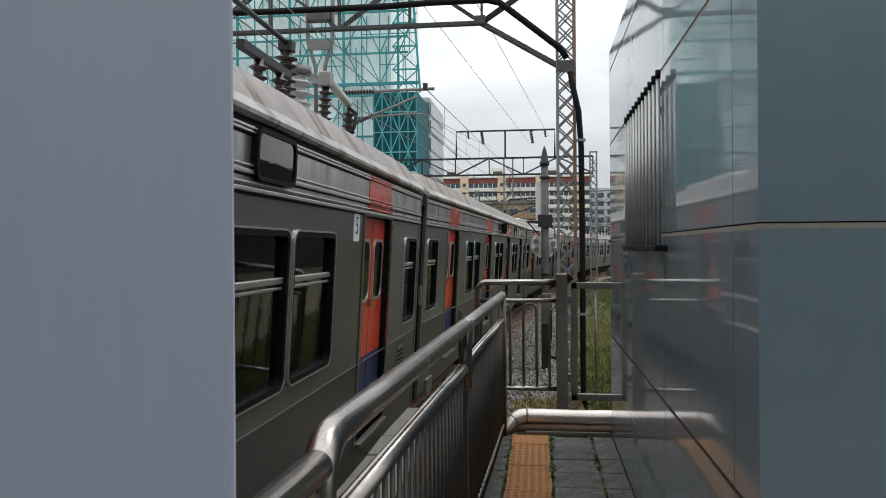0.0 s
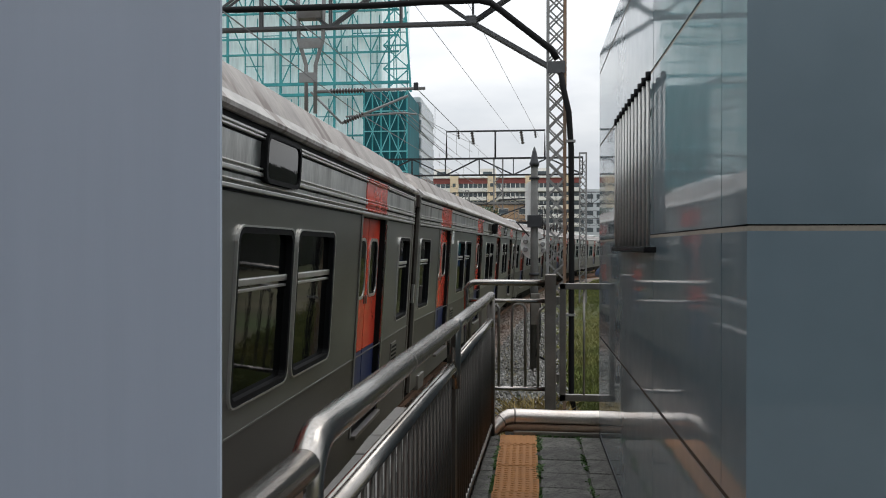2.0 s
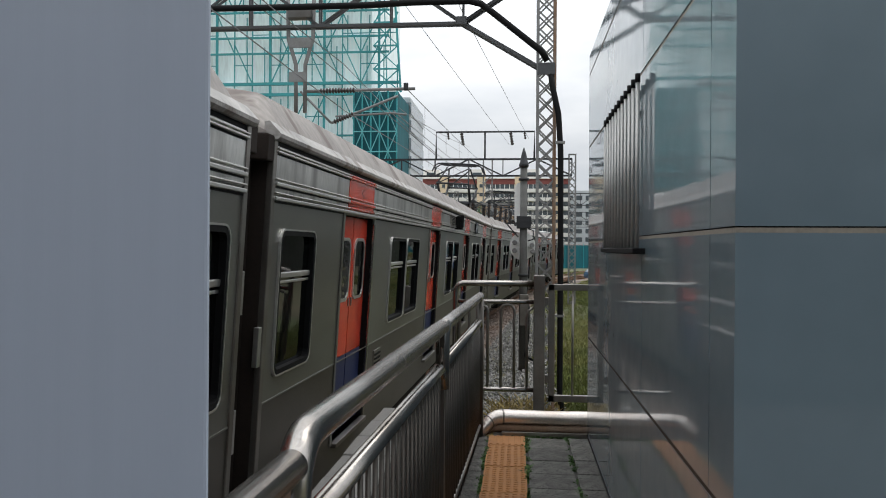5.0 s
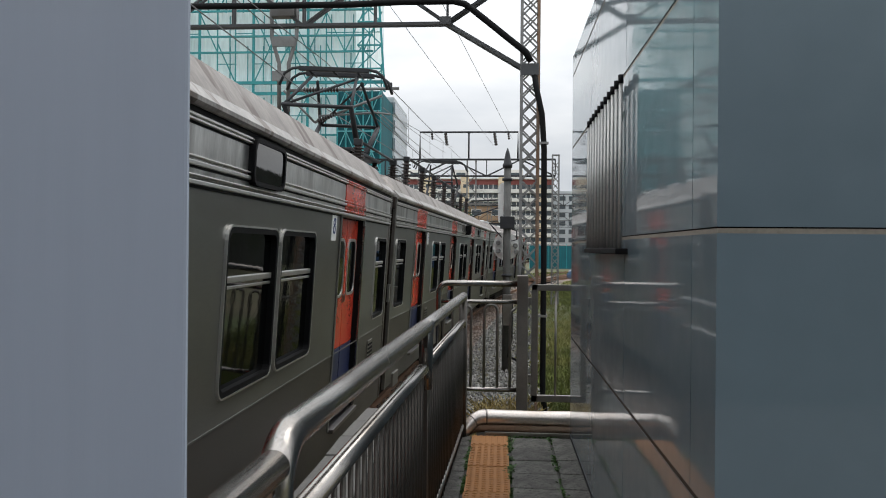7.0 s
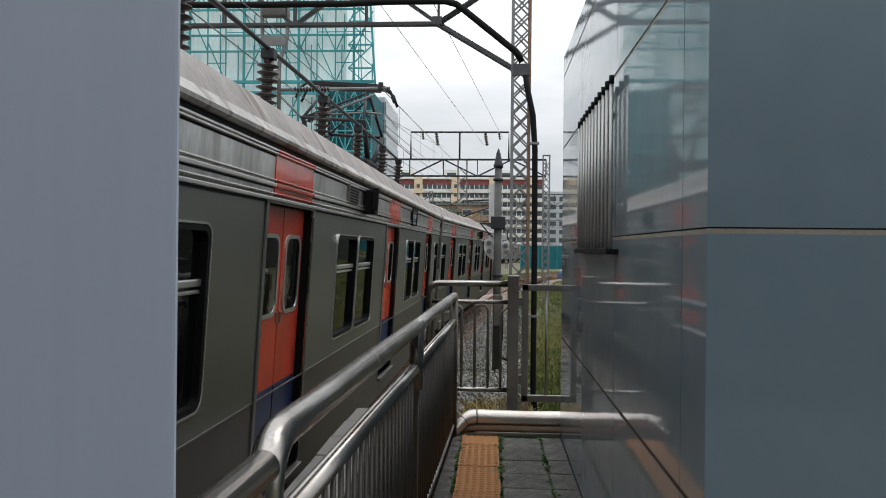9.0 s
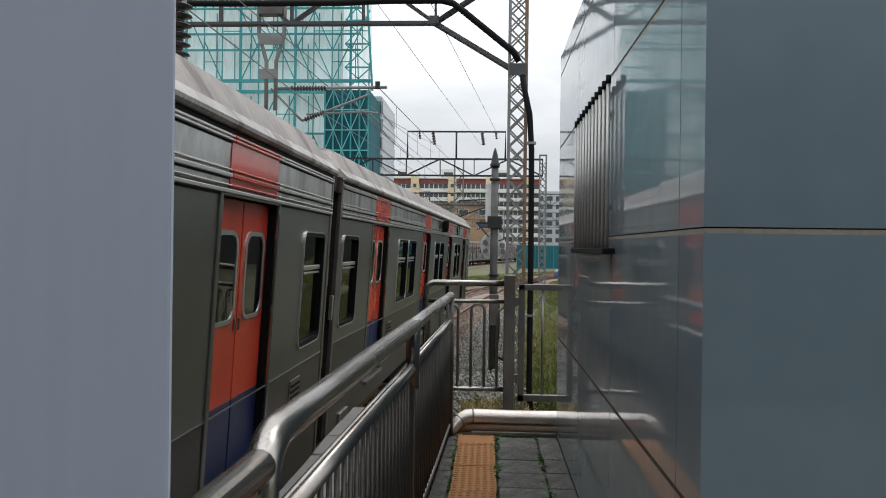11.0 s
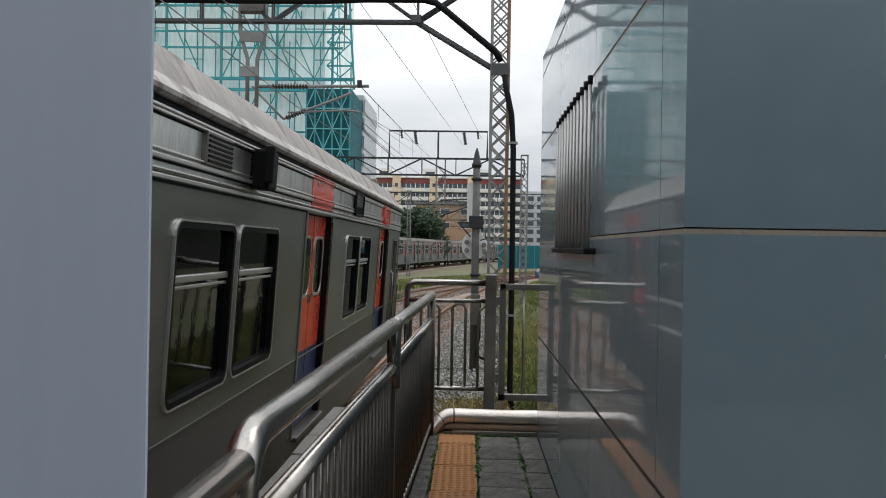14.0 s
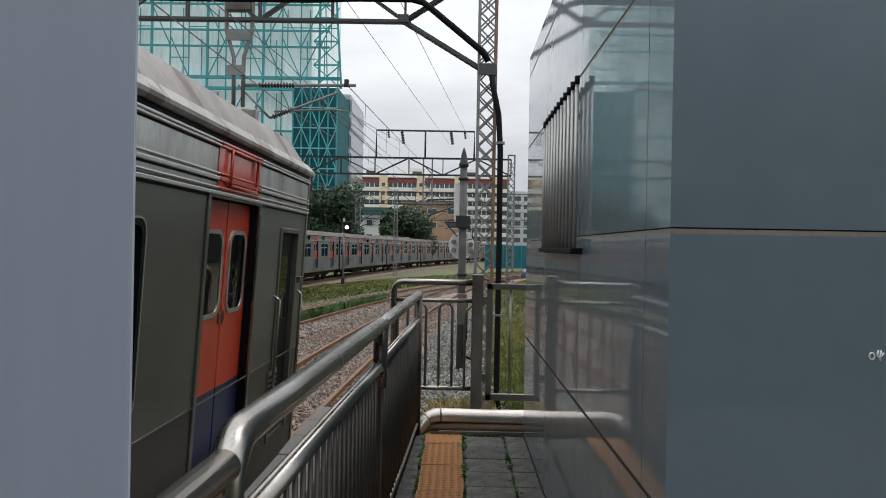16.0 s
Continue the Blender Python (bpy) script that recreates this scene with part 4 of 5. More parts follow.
        walk(car, [(t, car_pose(far_line, FAR_TAIL - 10 - PITCH * k + FAR_V * (16 - t))) for t in times[::4]])


# ---- overhead line: masts, beams, wires ----
def lattice_mast(name, x, y, z1, w, bay, label, mat_a="gal", mat_b="rust", leg=0.045, single=False):
    m = empty(name, label, "lattice mast", "overhead line masts")
    h = w / 2
    for i, (sx, sy) in enumerate(((-1, -1), (1, -1), (1, 1), (-1, 1))):
        part("leg", bar(bmesh.new(), (x + sx * h, y + sy * h, GROUND - 0.1), (x + sx * h, y + sy * h, z1), leg), mat_b if sx > 0 else mat_a, m)
    n = int((z1 - GROUND) / bay)
    c = [(-h, -h), (h, -h), (h, h), (-h, h)]
    for face in range(4):
        (ax, ay), (bx, by) = c[face], c[(face + 1) % 4]
        for flip in (0, 1):
            p, q = ((ax, ay), (bx, by)) if not flip else ((bx, by), (ax, ay))
            rod = bar(bmesh.new(), (p[0], p[1], 0), (q[0], q[1], bay), leg * 0.25, leg * 0.6)
            if single:
                ob = part("lacing_bar", rod, mat_a, m)
                ob.matrix_basis = pose(x, y, GROUND)
                for i in range(1, n):
                    piece("lacing_bar", ob.data, m, pose(x, y, GROUND + i * bay))
            else:
                rod.free()
        if not single:
            bm = bmesh.new()
            for i in range(n):
                za, zb = GROUND + i * bay, GROUND + (i + 1) * bay
                bar(bm, (x + ax, y + ay, za), (x + bx, y + by, zb), leg * 0.25, leg * 0.6)
                bar(bm, (x + bx, y + by, za), (x + ax, y + ay, zb), leg * 0.25, leg * 0.6)
            tagged(part("lacing", bm, mat_a, m), kind="stuff")
    part("cap_plate", boxm(x - h - 0.03, x + h + 0.03, y - h - 0.03, y + h + 0.03, z1, z1 + 0.03), mat_a, m)
    return m


def build_near_mast():
    x, y = 0.45, 13.4
    m = lattice_mast("lattice_mast", x, y, 7.2, 0.285, 0.285, "rust-stained galvanised lattice mast with a black cable", single=True)
    part("gusset", boxm(x - 0.15, x + 0.14, y - 0.19, y - 0.16, 4.47, 4.67, 0.005), "dark_gal", m)
    part("cable", tubem([(x + 0.06, y - 0.1, 4.6), (x + 0.10, y - 0.22, 4.25), (x + 0.2, y - 0.22, 3.8), (x + 0.24, y - 0.2, 3.2), (x + 0.25, y - 0.2, 1.5), (x + 0.25, y - 0.2, -0.9), (x + 0.3, y - 0.2, GROUND)], 0.05, 10), "black", m, "thick black cable duct")
    for z in (3.3, 0.4):
        part("cable_clip", boxm(x + 0.15, x + 0.31, y - 0.26, y - 0.14, z, z + 0.04), "gal", m)
    part("foundation", boxm(x - 0.4, x + 0.4, y - 0.4, y + 0.4, GROUND - 0.3, GROUND + 0.05, 0.02), "concrete", m)


def truss(bm, xa, xb, y, z0, z1, bay, c, w):
    for z in (z0, z1):
        bar(bm, (xa, y, z), (xb, y, z), c)
    n = int(abs(xb - xa) / bay)
    for i in range(n + 1):
        x = xb + (xa - xb) * i / n
        bar(bm, (x, y, z0), (x, y, z1), w)
        if i < n:
            x2 = xb + (xa - xb) * (i + 1) / n
            if i % 2 == 0:
                bar(bm, (x, y, z0), (x2, y, z1), w * 1.2)
            else:
                bar(bm, (x, y, z1), (x2, y, z0), w * 1.2)


def build_near_beam():
    y = 13.4
    b = empty("portal_beam", "grey steel truss beam over the tracks", "portal beam", "overhead line beams")
    for s in (-1, 1):
        yy, n = y + s * 0.06, 10
        for z in (5.40, 6.28):
            part("chord", bar(bmesh.new(), (-13.5, yy, z), (-0.97, yy, z), 0.048), "dark_gal", b)
        for i in range(n + 1):
            xa, xb = -0.97 - 1.253 * i, -0.97 - 1.253 * (i + 1)
            part("web_post", bar(bmesh.new(), (xa, yy, 5.40), (xa, yy, 6.28), 0.032), "dark_gal", b)
            if i < n:
                za, zb = (5.40, 6.28) if i % 2 == 0 else (6.28, 5.40)
                part("web_brace", bar(bmesh.new(), (xa, yy, za), (xb, yy, zb), 0.036), "dark_gal", b)
    for s in (-1, 1):
        part("knee_brace", bar(bmesh.new(), (-1.0, y + s * 0.07, 5.41), (0.42, y + s * 0.07, 4.56), 0.06), "dark_gal", b)
        part("top_chord", bar(bmesh.new(), (-0.97, y + s * 0.07, 6.28), (0.4, y + s * 0.07, 6.28), 0.06), "dark_gal", b)
        part("web", bar(bmesh.new(), (-0.97, y + s * 0.07, 5.41), (0.3, y + s * 0.07, 6.24), 0.05), "dark_steel", b)
    part("gusset", boxm(-1.08, -0.90, y - 0.2, y - 0.17, 5.34, 5.48, 0.01), "dark_gal", b)
    part("feeder_duct", tubem([(-13.5, y - 0.26, 5.66), (-9, y - 0.26, 5.66), (-6.5, y - 0.26, 5.70), (-4.5, y - 0.26, 5.68), (-2.6, y - 0.26, 5.68), (-1.8, y - 0.26, 5.71), (-0.85, y - 0.26, 5.71), (-0.66, y - 0.26, 5.66), (-0.50, y - 0.26, 5.54), (0.36, y - 0.2, 4.86), (0.46, y - 0.18, 4.7)], 0.055, 10), "black", b, "thick black feeder cable duct")
    # hanging support with its insulated arm
    d = empty("drop_support", "grey tubular hanging support with an insulated arm", "drop support")
    xs = -3.83
    for s in (-1, 1):
        part("drop_tube", tubem([(xs + s * 0.24, y, 6.3), (xs + s * 0.22, y, 5.2), (xs + s * 0.085, y, 4.75), (xs + s * 0.08, y, 3.9)], 0.035, 10), "gal", d)
    for z in (5.15, 4.55):
        part("clamp_plate", boxm(xs - 0.20, xs + 0.20 if z > 5 else xs + 0.12, y - 0.06, y - 0.04, z - 0.12, z + 0.06, 0.008), "gal", d)
    part("clamp_box", boxm(xs - 0.22, xs + 0.2, y - 0.1, y + 0.1, 5.55, 5.72, 0.01), "gal", d)
    arm = part("arm_tube", tubem([(xs + 0.1, y, 4.275), (-1.80, y, 4.30)], 0.028, 10), "gal", d)
    part("insulator", rib_rod((xs + 0.35, y, 4.28), (xs + 0.98, y, 4.285), 0.05, 12), "ceramic", arm)
    low = part("steady_tube", tubem([(xs + 0.55, y + 0.02, 3.72), (-2.1, y + 0.02, 4.18)], 0.024, 10), "gal", d)
    part("insulator", rib_rod((xs + 0.6, y + 0.02, 3.74), (xs + 0.95, y + 0.02, 3.88), 0.045, 8), "ceramic", low)
    part("clevis", boxm(-2.0, -1.92, y - 0.03, y + 0.03, 4.27, 4.4, 0.01), "dark_steel", arm)
    part("registration_arm", tubem([(-3.2, y, 3.83), (-2.2, y, 3.88), (-1.95, y, 3.85)], 0.018, 8), "gal", d)
    part("stay", tubem([(xs, y, 4.275), (xs + 0.55, y + 0.02, 3.72)], 0.02, 8), "gal", d)


def rib_rod(a, b, r, n):
    """A ribbed insulator rod from a to b."""
    a, b = Vector(a), Vector(b)
    pts, rs = [], []
    for i in range(n):
        for f, k in ((0.0, 0.5), (0.3, 1.0), (0.55, 1.0), (0.8, 0.5)):
            pts.append(a.lerp(b, (i + f) / n))
            rs.append(r * k)
    return tubem(pts, rs, 10)


def build_far_portal(y, xa, xb, z0, z1, masts, frame_at=None, bay=1.6):
    b = empty("portal_beam", "distant steel truss beam over the tracks", "portal beam", "overhead line beams")
    for s in (-1, 1):
        bm = bmesh.new()
        truss(bm, xa, xb, y + s * 0.1, z0, z1, bay, 0.07, 0.042)
        tagged(part("truss", bm, "dark_steel", b), kind="stuff")
    if frame_at:
        x0, x1, zt = frame_at
        f = part("upper_frame", tubem([(x0, y, z1), (x0, y, zt), (x1, y, zt), (x1, y, z1)], 0.05, 8), "dark_steel", b)
        part("frame_post", tubem([((x0 + x1) / 2, y, z1), ((x0 + x1) / 2, y, zt)], 0.045, 8), "dark_steel", f)
        for k in (0.26, 0.76):
            xx = x0 + (x1 - x0) * k
            part("insulator", rib_rod((xx, y, zt - 0.05), (xx + 0.1, y - 0.1, zt - 0.7), 0.09, 5), "ceramic", f)
        for k in (0.12, 0.9):
            xx = x0 + (x1 - x0) * k
            part("insulator", rib_rod((xx, y, zt - 0.05), (xx + 0.05, y - 0.05, zt - 0.4), 0.06, 3), "ceramic", f)
    for mx in masts:
        lattice_mast("lattice_mast", mx, y, z1 + 0.2, 0.32, 0.34, "grey lattice overhead line mast", "gal", "gal", 0.05)
    return b


def drop_lattice(beam, x, y, z0, z1):
    bm = bmesh.new()
    for s in (-1, 1):
        bar(bm, (x + s * 0.22, y, z0), (x + s * 0.22, y, z1), 0.07)
    n = int((z1 - z0) / 0.45)
    for i in range(n):
        s = 1 if i % 2 else -1
        bar(bm, (x - s * 0.22, y, z0 + i * 0.45), (x + s * 0.22, y, z0 + (i + 1) * 0.45), 0.05)
    d = part("drop_lattice", bm, "gal", beam, "lattice drop support with arms")
    part("arm_tube", tubem([(x, y, z0 + 0.5), (x + 1.9, y, z0 + 0.6)], 0.04, 8), "dark_steel", d)
    part("steady_tube", tubem([(x, y, z0 - 0.3), (x + 1.8, y, z0 + 0.35)], 0.035, 8), "dark_steel", d)


def wire(name, pts, r, label, sag=0.0):
    out = []
    for a, b in zip(pts, pts[1:]):
        a, b = Vector(a), Vector(b)
        for i in range(9):
            k = i / 8
            p = a.lerp(b, k)
            p.z -= sag * 4 * k * (1 - k)
            out.append(p)
    return tagged(part(name, tubem(out, r, 5), "wire"), label, "overhead wire", "overhead wires")


def build_wires():
    for line in (near_line, second_line):
        P = [line(s, -0.15) for s in (-14, 13.4, 39.5, 64, 88)]
        wire("contact_wire", [(x, y, 3.95) for x, y, _ in P], 0.008, "thin contact wire over a track", 0.02)
        w = wire("messenger_wire", [(x, y, 4.75) for x, y, _ in P], 0.008, "thin messenger wire over a track", 0.45)
        for s in (18, 23, 28, 33, 45, 52):
            x, y, _ = line(s, -0.15)
            part("dropper", tubem([(x, y, 3.95), (x, y, 4.45)], 0.005, 4), "wire", w)
    # two feeders that come down to the upper frame of the next portal
    for near, far in (((-4.023, -3.0, 6.633), (-0.48, 39.0, 6.69)), ((-3.096, -3.0, 7.025), (0.474, 39.0, 6.99))):
        wire("feeder_wire", [near, far], 0.007, "thin grey feeder wire above the tracks", 0.03)
    wire("feeder_wire", [(-9.5, 8.0, 9.5), (-5.2, 13.3, 6.3), (-2.1, 20.0, 3.9)], 0.01, "thin black stay wire over the tracks", 0.0)
    m = wire("messenger_wire", [(-1.92, 13.4, 4.27), (-2.1, 39.0, 6.04)], 0.009, "thin messenger wire over a track", 0.03)
    for k in (0.1, 0.3, 0.5, 0.7):
        p = Vector((-1.92, 13.4, 4.27)).lerp(Vector((-2.1, 39.0, 6.04)), k)
        part("dropper", tubem([p, p - Vector((0, 0, 0.75))], 0.005, 4), "wire", m)
    wire("contact_wire", [(-2.18, 13.4, 3.92), (-3.18, 39.0, 5.86)], 0.009, "thin contact wire over a track", 0.03)
    wire("messenger_wire", [(-1.91, 13.4, 3.83), (-2.48, 39.0, 6.6)], 0.006, "pale thin wire over a track", 0.05)
    wire("messenger_wire", [(-2.08, 13.4, 3.97), (-2.85, 39.0, 6.31)], 0.006, "pale thin wire over a track", 0.05)


def build_signal():
    x, y = 0.11, 18.0
    s = empty("signal_post", "grey steel signal post with a pointed dark cap", "signal post")
    part("post", tubem([(x, y, GROUND - 0.1), (x, y, 3.42)], [0.098, 0.080], 16), "post_grey", s)
    bm = lathe(bmesh.new(), [(0.105, 0), (0.115, 0.07), (0.095, 0.1), (0.05, 0.33), (0.012, 0.45)], (x, y, 3.4), 14)
    part("cap", bm, "dark_steel", s, "dark pointed finial cap")
    for z in (3.1, 0.9):
        part("band", tubem([(x, y, z), (x, y, z + 0.06)], 0.118, 14), "dark_steel", s)

    def board(loop, x0, z0, yy, name, label):
        a = bmesh.new()
        f0 = [a.verts.new((x0 + u, yy, z0 + v)) for u, v in loop]
        f1 = [a.verts.new((x0 + u, yy + 0.03, z0 + v)) for u, v in loop]
        a.faces.new(f0)
        a.faces.new(f1[::-1])
        for i in range(len(loop)):
            a.faces.new((f0[i], f1[i], f1[(i + 1) % len(loop)], f0[(i + 1) % len(loop)]))
        return part(name, clean(a), "white", s, label)
    board(rounded(0.28, 0.98, 0.13, 6), x - 0.07, 2.58, y + 0.16, "upper_board", "white rounded signal board seen from behind")
    lo = board([(0.30 * math.cos(radians(a)), 0.33 * math.sin(radians(a))) for a in range(0, 360, 15)], x - 0.02, 1.60, y + 0.22, "lower_board", "white round signal board seen from behind")
    for dx, dz in ((-0.20, 0.06), (-0.20, -0.13), (0.2, 0.0), (0.22, -0.15)):
        part("lamp_housing", tubem([(x + dx, y + 0.21, 1.62 + dz), (x + dx, y + 0.06, 1.62 + dz)], [0.06, 0.045], 12), "gal", lo)
    part("bracket", boxm(x - 0.42, x + 0.2, y - 0.05, y + 0.05, 2.10, 2.14), "dark_steel", s)
    part("bracket", boxm(x - 0.16, x + 0.17, y - 0.16, y + 0.12, 2.0, 2.28, 0.01), "dark_steel", s)
    part("ladder_brace", bar(bmesh.new(), (x - 0.38, y - 0.03, 2.1), (x - 0.12, y - 0.03, 1.8), 0.03), "dark_steel", s)
    part("ladder_brace", tubem([(x + 0.1, y - 0.1, 2.0), (x + 0.22, y - 0.12, 1.95), (x + 0.22, y - 0.12, 1.75), (x + 0.1, y - 0.1, 1.72)], 0.015, 6), "dark_steel", s)
    part("cabinet", boxm(x - 0.08, x + 0.12, y - 0.3, y - 0.17, -0.2, 0.5, 0.01), "dull", s)
    part("conduit", tubem([(x + 0.12, y - 0.15, 0.3), (x + 0.12, y - 0.15, -0.5), (x + 0.05, y - 0.2, -0.9), (x + 0.5, y - 0.3, -1.1)], 0.03, 8), "black", s)


def build_small_signal():
    # a low signal beside the second track, its lamp lit white
    x, y = -8.2, 56.0
    s = empty("track_signal", "small dark track signal with a lit white lamp", "signal")
    part("post", tubem([(x, y, GROUND), (x, y, 3.5)], 0.07, 8), "gal", s)
    part("head", boxm(x - 0.05, x + 0.55, y - 0.15, y + 0.15, 2.45, 3.3, 0.1), "black", s)
    part("lamp", tubem([(x + 0.25, y - 0.2, 2.85), (x + 0.25, y - 0.14, 2.85)], 0.13, 12), "lit", s, "lit white signal lamp")
    part("foot", boxm(x - 0.12, x + 0.12, y - 0.12, y + 0.12, GROUND - 0.05, GROUND + 0.5), "dark_steel", s)


lit = M["lit"] = mat("lit_lamp", (0.8, 0.8, 0.8), 0.3, 0, 0.02, 2, 20, 0)
lit.node_tree.nodes["Principled BSDF"].inputs["Emission Color"].default_value = (1, 0.97, 0.9, 1)
lit.node_tree.nodes["Principled BSDF"].inputs["Emission Strength"].default_value = 2.5
M["post_grey"] = mat("grey_post_paint", (0.075, 0.075, 0.07), 0.7, 0, 0.4, 3, 40, 0.1, dirt=(0.03, 0.026, 0.022), dirt_amount=0.7, dirt_scale=2)
M["dark_gal"] = mat("dark_galvanised", (0.07, 0.072, 0.075), 0.55, 0.4, 0.25, 4, 60, 0.08)
build_near_mast()
build_near_beam()
p1 = build_far_portal(39.0, -11.0, 2.6, 5.15, 5.98, (2.62, -11.2), (-4.15, 0.75, 7.35))
p2 = build_far_portal(74.0, -22.0, 9.0, 5.6, 6.7, (9.0, -5.9, -22.0))
p3 = build_far_portal(112.0, -26.0, 16.0, 5.6, 6.7, (16.0, 2.0, -26.0))
p4 = build_far_portal(150.0, -26.0, 26.0, 5.6, 6.7, (26.0, 8.0))
drop_lattice(p1, -1.55, 39.0, 3.4, 5.98)
drop_lattice(p2, -1.2, 74.0, 3.6, 6.7)
drop_lattice(p2, -9.5, 74.0, 3.6, 6.7)
drop_lattice(p3, 5.0, 112.0, 3.6, 6.7)
drop_lattice(p3, -8.0, 112.0, 3.6, 6.7)
build_wires()
build_signal()
build_small_signal()


# ---- distance ----
def build_scaffold():
    y = 120.0
    b = empty("construction_tower", "tower under construction wrapped in pale netting and teal scaffold", "building")
    part("net", boxm(-75, -23.2, y + 1.2, y + 30, GROUND, 62), "pale_net", b, "pale translucent dust netting")
    x = -74.0
    cols = []
    while x < -18:
        cols.append(x)
        x += 2.9
    # uprights, ledgers and braces
    for i, x in enumerate(cols):
        top = 60 if x < -20.5 else 30
        part("upright", bar(bmesh.new(), (x, y, GROUND), (x, y, top), 0.17 if i % 3 else 0.34), "green_tube", b)
    for z in (6, 12.5, 19, 25.5, 27.2, 32, 34.5, 38.5, 45, 51.5, 58):
        part("ledger", bar(bmesh.new(), (-75, y - 0.1, z), (-18.6 if z < 30 else -20.2, y - 0.1, z), 0.45 if z in (25.5, 27.2) else 0.28), "green_tube", b)
    rr = random.Random(3)
    bm = bmesh.new()
    for x, x2 in zip(cols, cols[1:]):
        for z in (6, 12.5, 19, 27.2, 32, 38.5, 45, 51.5):
            if rr.random() < 0.75:
                if rr.random() < 0.5:
                    bar(bm, (x, y + 0.15, z), (x2, y + 0.15, z + 6.2), 0.16)
                else:
                    bar(bm, (x2, y + 0.15, z), (x, y + 0.15, z + 6.2), 0.16)
            if rr.random() < 0.5:
                bar(bm, (x, y + 0.4, z + 3.1), (x2, y + 0.4, z + 3.1), 0.12)
            if rr.random() < 0.6:
                xx = x + rr.uniform(0.6, 2.2)
                bar(bm, (xx, y + 0.7, z), (xx, y + 0.7, z + 6), 0.14)
    tagged(part("brace", bm, "green_tube", b), kind="stuff")
    # the narrowing stair tower at the corner
    bm = bmesh.new()
    for k in range(10):
        za, zb = 25.5 + k * 3.6, 25.5 + (k + 1) * 3.6
        xa0, xa1 = -22.5, -18.2 - k * 0.25
        xb1 = -18.2 - (k + 1) * 0.25
        bar(bm, (xa1, y - 1, za), (xb1, y - 1, zb), 0.3)
        bar(bm, (xa0, y - 1, za), (xb1, y - 1, zb), 0.16)
        bar(bm, (xa1, y - 1, za), (xa0, y - 1, zb), 0.16)
        bar(bm, (xa0, y - 1, zb), (xb1, y - 1, zb), 0.22)
        bar(bm, ((xa0 + xa1) / 2, y - 1, za), ((xa0 + xb1) / 2, y - 1, zb), 0.14)
    tagged(part("stair_tower", bm, "green_tube", b), kind="stuff")
    low = empty("netted_building", "dark teal netted scaffold block", "building")
    part("net", boxm(-24.9, -18.2, y - 4, y + 8, GROUND, 25.0), "green_net", low, "dark teal dust netting")
    for i in range(6):
        x = -24.8 + i * 1.31
        part("upright", bar(bmesh.new(), (x, y - 4.5, GROUND), (x, y - 4.5, 25.2), 0.2), "green_tube", low)
    bm = bmesh.new()
    for k in range(8):
        z = 0.8 + k * 3.02
        bar(bm, (-24.9, y - 4.6, z), (-18.2, y - 4.6, z), 0.16)
        for i in range(5):
            x = -24.8 + i * 1.31
            a, c = (z, z + 3.02) if (i + k) % 2 else (z + 3.02, z)
            bar(bm, (x, y - 4.6, a), (x + 1.31, y - 4.6, c), 0.12)
    tagged(part("lattice", bm, "light_tube", low), kind="stuff")


def build_office():
    b = empty("office_tower", "grey office tower with rows of glass", "building")
    part("wall", boxm(-21.2, -17.9, 128, 145, GROUND, 26.5, 0.3), "tower", b)
    for k in range(8):
        z = 3.0 + k * 2.95
        part("glass_band", boxm(-21.1, -17.8, 127.9, 144.9, z, z + 1.9), "tower_glass", b)
        for i in range(4):
            part("mullion", boxm(-20.6 + i * 0.85, -20.5 + i * 0.85, 127.8, 127.9, z, z + 1.9), "tower", b)


def build_apartments():
    y, x0, x1, top = 250.0, -42.0, 16.0, 23.6
    b = empty("apartment_block", "cream apartment block with maroon top and tan bays", "building")
    part("wall", boxm(x0, x1, y, y + 14, GROUND, top - 1.7), "cream", b)
    part("top_band", boxm(x0 - 0.2, x1 + 0.2, y - 0.3, y + 14.2, top - 1.7, top), "maroon", b, "maroon rendered top storey")
    part("roof_slab", boxm(x0 - 0.5, x1 + 0.5, y - 0.8, y + 14.5, top, top + 0.35), "cream", b)
    bays = [-36.0, -24.0, -12.0, 0.0, 12.0]
    for x in bays:
        t = part("stair_bay", boxm(x - 1.3, x + 1.3, y - 1.2, y + 1, GROUND, top + 0.8), "tan", b, "tan rendered stair bay")
        for k in range(8):
            part("window", boxm(x - 0.5, x + 0.5, y - 1.26, y - 1.1, 1.2 + k * 2.8, 2.3 + k * 2.8), "pane", t)
    for k in range(8):
        z = 0.6 + k * 2.8
        for xa, xb in zip([x0 - 1.3] + bays, bays + [x1 + 1.3]):
            if xb - xa < 3:
                continue
            bal = part("balcony", boxm(xa + 1.3, xb - 1.3, y - 1.0, y, z - 0.9, z + 0.25), "cream", b)
            part("window", boxm(xa + 1.5, xb - 1.5, y - 0.15, y + 0.01, z + 0.3, z + 1.75), "pane", bal)
            n = int((xb - xa - 3) / 1.5)
            for i in range(1, n):
                xx = xa + 1.5 + (xb - xa - 3) * i / n
                part("mullion", boxm(xx - 0.09, xx + 0.09, y - 0.2, y - 0.12, z + 0.3, z + 1.75), "white", bal)
    for x in (-28.5, -13.5, 4.0):
        h = part("lift_house", boxm(x - 2.6, x + 2.6, y + 3, y + 9, top + 0.3, top + 3.4), "cream", b)
        part("window", boxm(x - 1.5, x + 1.5, y + 2.9, y + 3.0, top + 1.2, top + 2.4), "pane", h)
    c = empty("apartment_block", "pale apartment block behind the tracks", "building")
    part("wall", boxm(12, 60, 265, 280, GROUND, 21), "tower", c)
    for k in range(7):
        for i in range(15):
